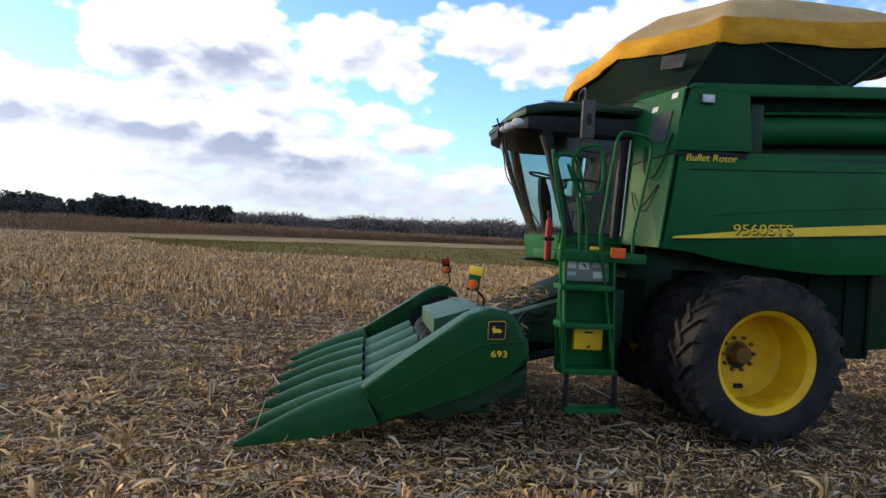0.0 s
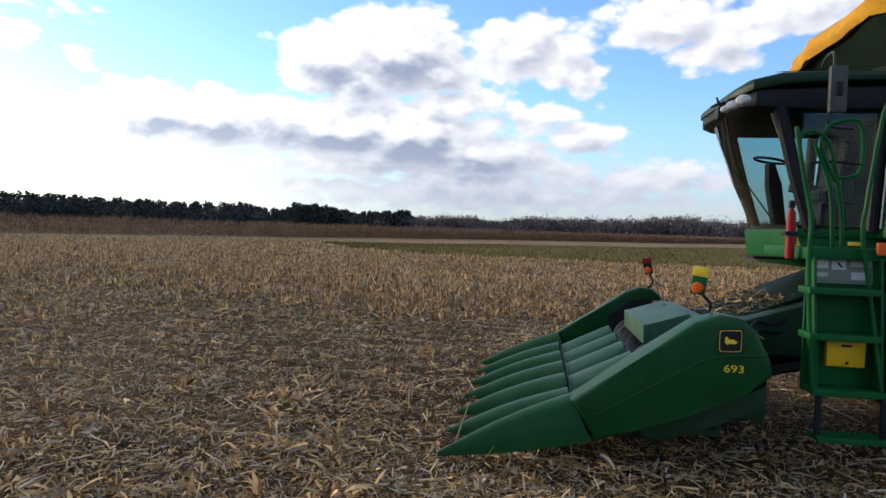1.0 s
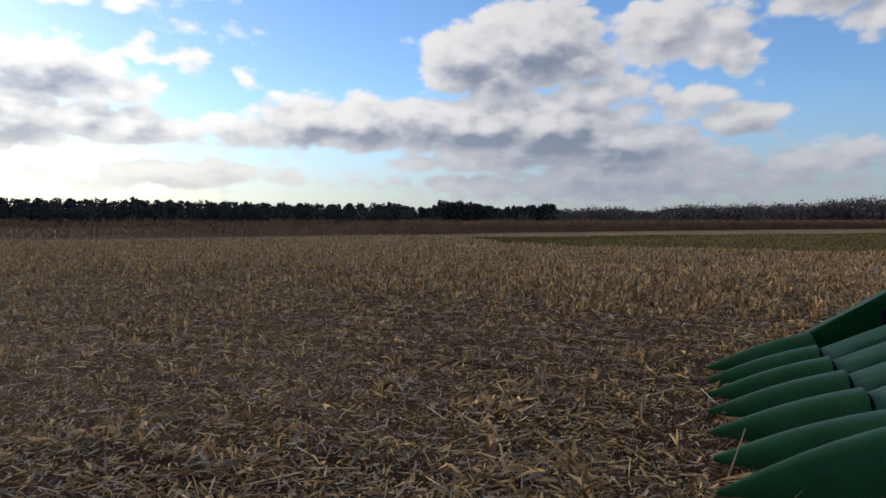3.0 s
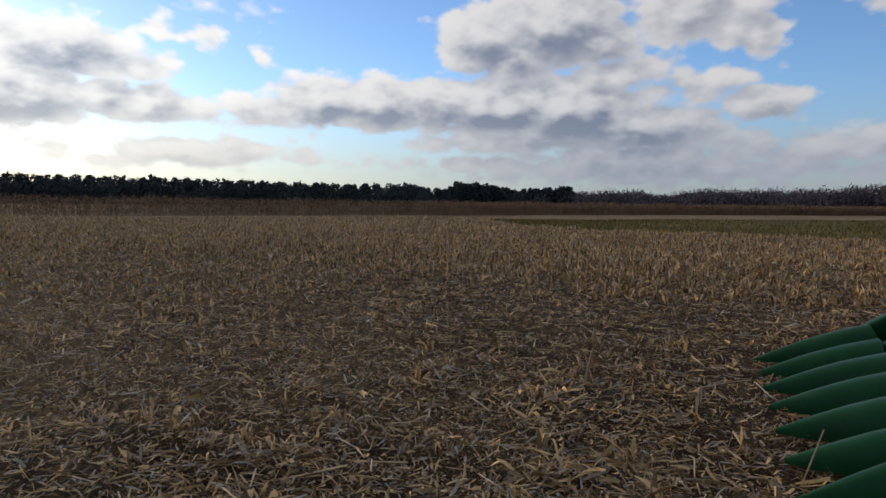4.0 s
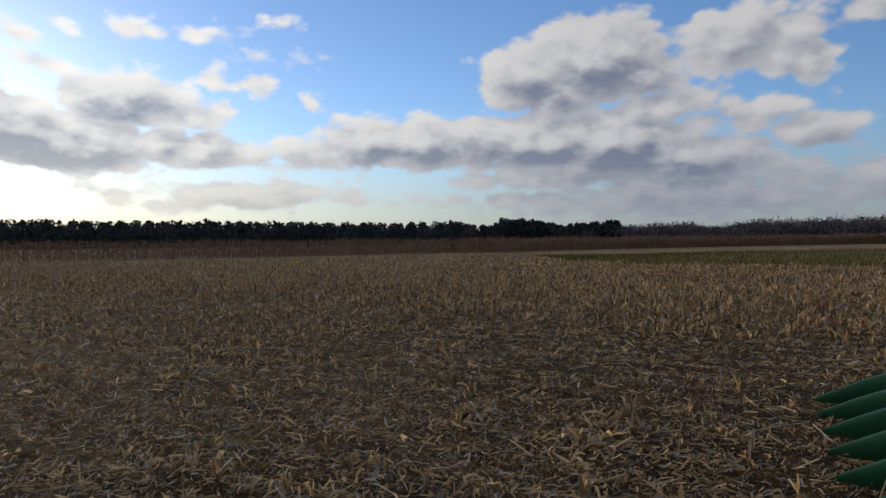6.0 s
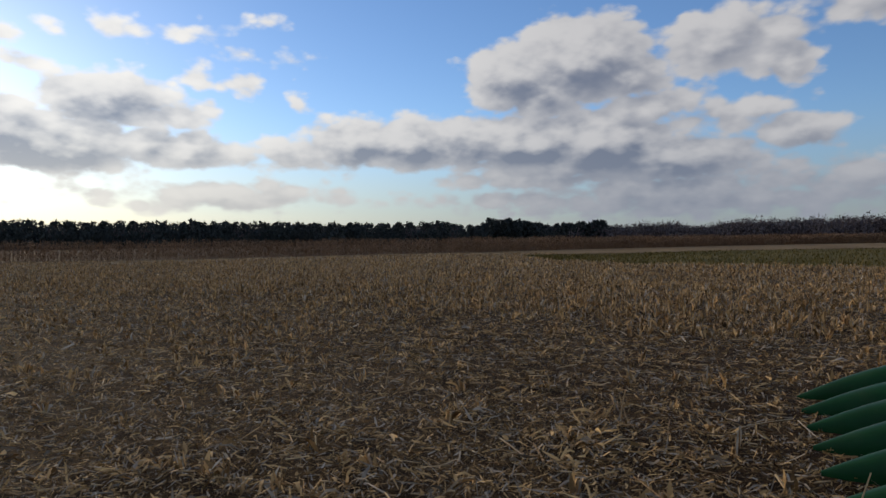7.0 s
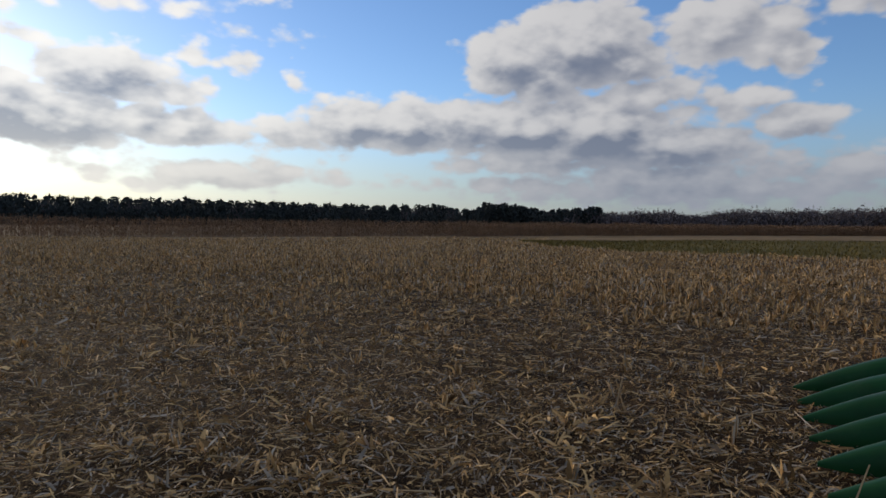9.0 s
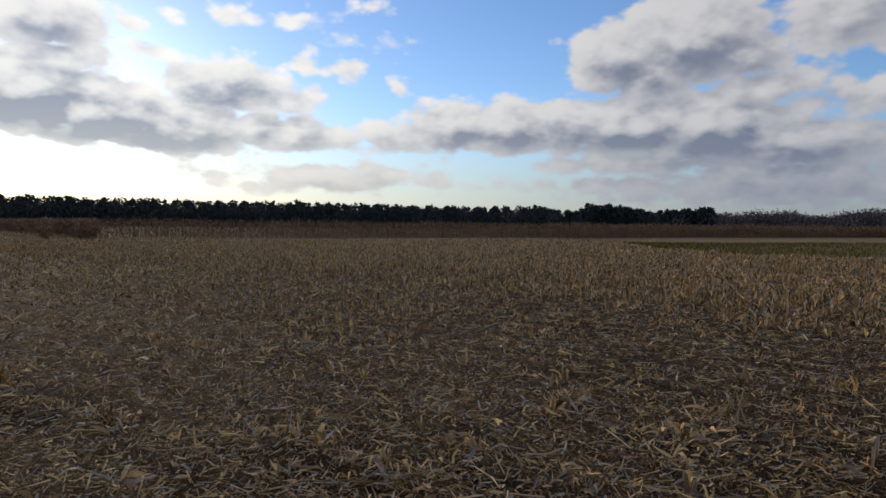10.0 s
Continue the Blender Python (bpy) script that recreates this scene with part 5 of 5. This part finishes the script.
    part("lamp_bracket", tube([(2.86, 1.56, 3.68), (2.80, 1.54, 3.73), (2.77, 1.53, 3.80)], 0.012), M_BLACK, cab)
    part("lamp_bracket", tube([(2.72, 1.57, 3.70), (2.86, 1.53, 3.75)], 0.012), M_BLACK, cab)
    part("wiper", tube([(2.93, 1.75, 3.62), (3.03, 1.75, 3.2), (3.18, 1.75, 2.85)], 0.010), M_BLACK, cab)
    part("wiper", tube([(2.89, 1.72, 3.60), (2.98, 1.72, 3.1), (3.20, 1.68, 2.82), (3.46, 1.62, 2.44)], 0.008), M_BLACK, cab)
    part("antenna", tube([(3.3, 1.3, 4.02), (4.6, 1.3, 4.10)], 0.004, 6), M_BLACK, cab)
    # inside the cab
    part("cab_floor", box(3.66, 4.45, 1.5, 3.08, 2.36, 2.42, 0.0), M_BLACK, cab)
    part("rear_wall", box(4.50, 4.56, 1.5, 3.08, 2.4, 3.0, 0.02), M_BLACK, cab)
    part("headliner", box(3.35, 4.5, 1.5, 3.07, 3.62, 3.70, 0.02), M_GREY, cab)
    seat = part("seat", prism([(4.06, 2.72), (4.09, 2.86), (4.28, 2.84), (4.33, 3.42), (4.46, 3.42), (4.46, 2.68)], 2.02, 2.55, 0.04), M_SEAT, cab, "dark cloth operator seat")
    part("seat_pedestal", box(4.14, 4.42, 2.12, 2.45, 2.42, 2.70, 0.03), M_BLACK, seat)
    part("armrest_console", prism([(4.0, 2.86), (4.02, 2.98), (4.40, 2.92), (4.40, 2.80)], 2.58, 2.80, 0.03), M_BLACK, cab)
    col = part("steering_column", prism([(3.64, 2.42), (3.78, 2.42), (3.70, 2.92), (3.62, 3.16), (3.54, 3.16), (3.56, 2.88)], 2.13, 2.29, 0.03), M_BLACK, cab)
    bm = bmesh.new()
    rr = []
    for k in range(28):
        a = 2 * math.pi * k / 28
        c = Vector((3.58 + 0.17 * math.cos(a), 2.21 + 0.17 * math.sin(a), 3.19 - 0.03 * math.cos(a)))
        o = Vector((math.cos(a), math.sin(a), -0.15 * math.cos(a))).normalized()
        rr.append([c + (o * math.cos(b) + Vector((0, 0, 1)) * math.sin(b)) * 0.016 for b in (0, 1.05, 2.1, 3.14, 4.19, 5.24)])
    loft(rr + [rr[0]], caps=False, bm=bm)
    part("steering_wheel", bm, M_BLACK, col)
    part("monitor", box(3.80, 3.86, 1.90, 2.08, 3.00, 3.14, 0.02), M_BLACK, cab)

    # mirror, rails, ladder, extinguisher
    mir = part("mirror", box(3.66, 3.82, 0.86, 0.93, 3.52, 3.98, 0.02), M_GREY, co, "dark grey folded mirror")
    part("mirror_clamp", box(3.71, 3.77, 0.84, 0.86, 3.68, 3.82, 0.01), M_BLACK, mir)
    part("mirror_arm", tube([(3.70, 0.90, 3.98), (3.69, 0.92, 4.12), (3.72, 1.2, 4.10), (3.8, 1.4, 4.03)], 0.012), M_GREY, mir)
    part("mirror_arm", tube([(3.68, 0.90, 3.52), (3.66, 0.90, 3.44), (3.72, 0.9, 3.38), (3.9, 0.9, 3.36)], 0.010), M_BLACK, mir)
    rails = [
        [(3.30, 0.62, 3.22), (3.20, 0.40, 3.27), (3.16, 0.27, 3.22), (3.22, 0.25, 2.85), (3.31, 0.25, 2.45), (3.30, 0.25, 2.15), (3.33, 0.25, 1.6), (3.39, 0.25, 0.88)],
        [(4.22, 0.50, 2.20), (4.22, 0.50, 2.45), (4.32, 0.5, 3.0), (4.37, 0.5, 3.40), (4.30, 0.45, 3.50), (4.10, 0.35, 3.52), (3.90, 0.27, 3.49), (3.83, 0.25, 3.2), (3.76, 0.25, 2.6), (3.74, 0.25, 2.3), (3.84, 0.25, 1.7), (3.97, 0.25, 0.88)],
        [(3.42, 0.55, 2.18), (3.40, 0.52, 2.5), (3.30, 0.5, 2.95), (3.27, 0.5, 3.2), (3.36, 0.5, 3.27), (3.48, 0.5, 3.22), (3.56, 0.5, 3.05), (3.66, 0.5, 2.55), (3.68, 0.5, 2.18)],
        [(3.40, 0.50, 3.16), (3.55, 0.50, 2.75), (3.60, 0.50, 2.18)],
        [(3.60, 0.50, 2.84), (3.72, 0.50, 2.85), (3.80, 0.50, 2.90), (3.82, 0.50, 3.10), (3.80, 0.50, 3.30), (3.74, 0.50, 3.38), (3.60, 0.50, 3.36), (3.50, 0.5, 3.30), (3.46, 0.5, 3.12), (3.60, 0.5, 2.80)],
    ]
    for path in rails:
        part("handrail", tube(path, 0.019, 10), M_GREEN, co)
    part("handrail", tube([(3.36, 0.5, 2.98), (3.6, 0.5, 2.99), (3.81, 0.5, 2.97)], 0.013, 8), M_BLACK, co)
    lad = part("ladder", box(3.36, 3.96, 0.44, 0.47, 0.86, 2.10, 0.006), M_GREEN, co, "green boarding ladder")
    for z, x0 in ((1.80, 3.30), (1.385, 3.32), (0.885, 3.37)):
        part("step", box(x0, x0 + 0.60, 0.19, 0.46, z - 0.03, z + 0.03, 0.008), M_GREEN, lad)
    for x in (3.35, 3.905):
        part("side_rail", prism([(x, 2.1), (x + 0.025, 2.1), (x + 0.085, 0.86), (x + 0.06, 0.86)], 0.26, 0.44, 0.004), M_GREEN, lad)
    for x in (3.42, 3.97):
        part("hanger_strap", box(x, x + 0.05, 0.24, 0.27, 0.45, 0.9, 0.004), M_BLACK, lad, "black rubber hanger")
    part("step", box(3.42, 4.04, 0.17, 0.40, 0.44, 0.49, 0.008), M_GREEN, lad, "hanging bottom step")
    part("tool_box", box(3.54, 3.87, 0.36, 0.44, 1.10, 1.335, 0.012), M_YELLOW, lad, "yellow tool box lid")
    part("latch", box(3.66, 3.75, 0.35, 0.36, 1.285, 1.305, 0.002), M_BLACK, lad)
    part("keyhole", box(3.70, 3.725, 0.35, 0.36, 1.125, 1.15, 0.002), M_BLACK, lad)
    part("sign_plate", box(3.40, 3.92, 0.40, 0.44, 1.86, 2.10, 0.008), M_SIGN, lad, "grey-green plate with safety stickers")
    for x, z, w, h, m in ((3.43, 2.00, 0.10, 0.085, M_WHITE), (3.56, 1.99, 0.12, 0.095, M_WHITE), (3.72, 2.02, 0.18, 0.07, M_TRIM), (3.73, 1.90, 0.13, 0.07, M_WHITE), (3.43, 1.92, 0.10, 0.04, M_TRIM)):
        part("sticker", flat([(x, 0.398, z), (x + w, 0.398, z), (x + w, 0.398, z + h), (x, 0.398, z + h)], 0.003), m, lad)
    part("sticker_mark", flat([(3.60, 0.394, 2.05), (3.615, 0.394, 2.06), (3.65, 0.394, 2.02), (3.64, 0.394, 2.005)], 0.002), M_BLACK, lad)
    ext = part("fire_extinguisher", lathe([(0.0, -0.26), (0.038, -0.255), (0.04, -0.2), (0.04, 0.12), (0.032, 0.19), (0.02, 0.20), (0.02, 0.23), (0.0, 0.23)], 0, 0, 20), M_RED, co, "red fire extinguisher")
    ext.data.transform(Matrix.Translation((3.22, 0.48, 2.33)) @ Matrix.Rotation(radians(90), 4, "X"))
    part("valve", box(3.195, 3.245, 0.455, 0.505, 2.55, 2.62, 0.01), M_BLACK, ext)
    part("bracket", box(3.16, 3.28, 0.435, 0.56, 2.29, 2.33, 0.004), M_BLACK, ext)


make_combine()

# residue heaped on the head's back frame, and a straw leaning at the snouts
n = 420
hx = uni(n, 2.70, 3.7)
hy = uni(n, 1.60, 3.0)
hz = np.where(hx < 3.02, 1.19, 1.27 + (hx - 2.95) * 0.432) + 0.05 * rng.random(n) * np.clip((3.9 - hx), 0.1, 1)
stuff("feeder_straw", quads_mesh("feeder_straw", *ribbons(hx, hy, hz, uni(n, 0, 6.283), uni(n, 0.06, 0.22), uni(n, 0.008, 0.03), rng.normal(0.05, 0.2, n), rng.normal(0, 0.8, n), rng.normal(0, 0.6, n)), M_CHAFF), "brown corn trash lying on the feeder house", "crop residue")
n = 300
stuff("straw_heap", quads_mesh("straw_heap", *ribbons(uni(n, 2.70, 3.05), uni(n, 0.7, 3.9), 1.19 + 0.07 * rng.random(n), uni(n, 0, 6.283), uni(n, 0.06, 0.24), uni(n, 0.01, 0.035), rng.normal(0.1, 0.3, n), rng.normal(0, 0.8, n), rng.normal(0, 0.6, n)), M_CHAFF), "brown corn trash heaped on the head's back frame", "crop residue")
lean_x = np.array([0.09])
stuff("leaning_straw", quads_mesh("leaning_straw", *rods(lean_x, np.array([0.52]), np.array([0.0]), np.array([0.4]), np.array([1.25]), np.array([0.46]), np.array([0.009]), np.array([0.006])), M_STALK), "one pale stalk leaning between the snouts", "crop residue")


def cut_stalk(x, y, length, pitch, yaw, r=0.012):
    """One pale corn stalk with swollen nodes and a torn sheath."""
    ob = thing("corn_stalk", (x, y, 0), "pale broken corn stalk %s the field" % ("standing upright in" if pitch > 0.8 else "lying on"), "stalk", "stalks that stand out of the litter")
    d = Vector((math.cos(yaw) * math.cos(pitch), math.sin(yaw) * math.cos(pitch), math.sin(pitch)))
    o = Vector((x, y, 0.02 if pitch < 0.8 else -0.03))
    side = d.orthogonal().normalized()
    up = d.cross(side)
    rings, n = [], 14
    for k in range(n + 1):
        u = k / n
        rad = r * (1.0 - 0.3 * u) * (1.28 if k % 5 == 2 else 1.0)
        bow = up * (0.04 * length * math.sin(math.pi * u))
        rings.append([o + d * length * u + bow + (side * math.cos(a) + up * math.sin(a)) * rad for a in (0, 1.05, 2.1, 3.14, 4.19, 5.24)])
    part("stem", loft(rings), M_STALK, ob)
    b = o + d * length * 0.55
    leaf = [[b, b + side * 0.012], [b + d * 0.06 + side * 0.05 - Vector((0, 0, 0.005)), b + d * 0.06 + side * 0.085], [b + d * 0.10 + side * 0.14 - Vector((0, 0, 0.03)), b + d * 0.11 + side * 0.16 - Vector((0, 0, 0.02))]]
    part("sheath", loft([[p, q, q + Vector((0, 0, 0.004)), p + Vector((0, 0, 0.004))] for p, q in leaf]), M_HUSK, ob)


for spec in ((-8.64, 2.63, 0.34, 1.45, 0.3), (-9.27, 0.88, 0.30, 1.35, 2.0), (-1.88, 2.60, 0.40, 1.3, 1.2), (-1.80, 2.72, 0.36, 1.15, 2.6),
             (-0.75, 2.75, 0.75, 0.12, 0.55), (-3.35, 3.0, 0.55, 0.06, 0.9), (-2.55, 1.1, 0.5, 0.05, 2.4), (-2.3, 1.0, 0.45, 0.08, 2.1), (-8.5, 5.3, 0.42, 1.4, 4.0),
             (-12.4, 3.67, 0.45, 1.42, 1.0), (-6.2, 1.9, 0.36, 1.3, 5.2), (-5.4, 3.3, 0.38, 1.4, 0.8), (-4.6, 5.0, 0.42, 1.45, 2.2), (3.9, -1.2, 0.45, 1.2, 4.6), (4.4, -1.6, 0.7, 0.1, 0.4), (1.9, -1.0, 0.6, 0.05, 2.9)):
    cut_stalk(*spec)
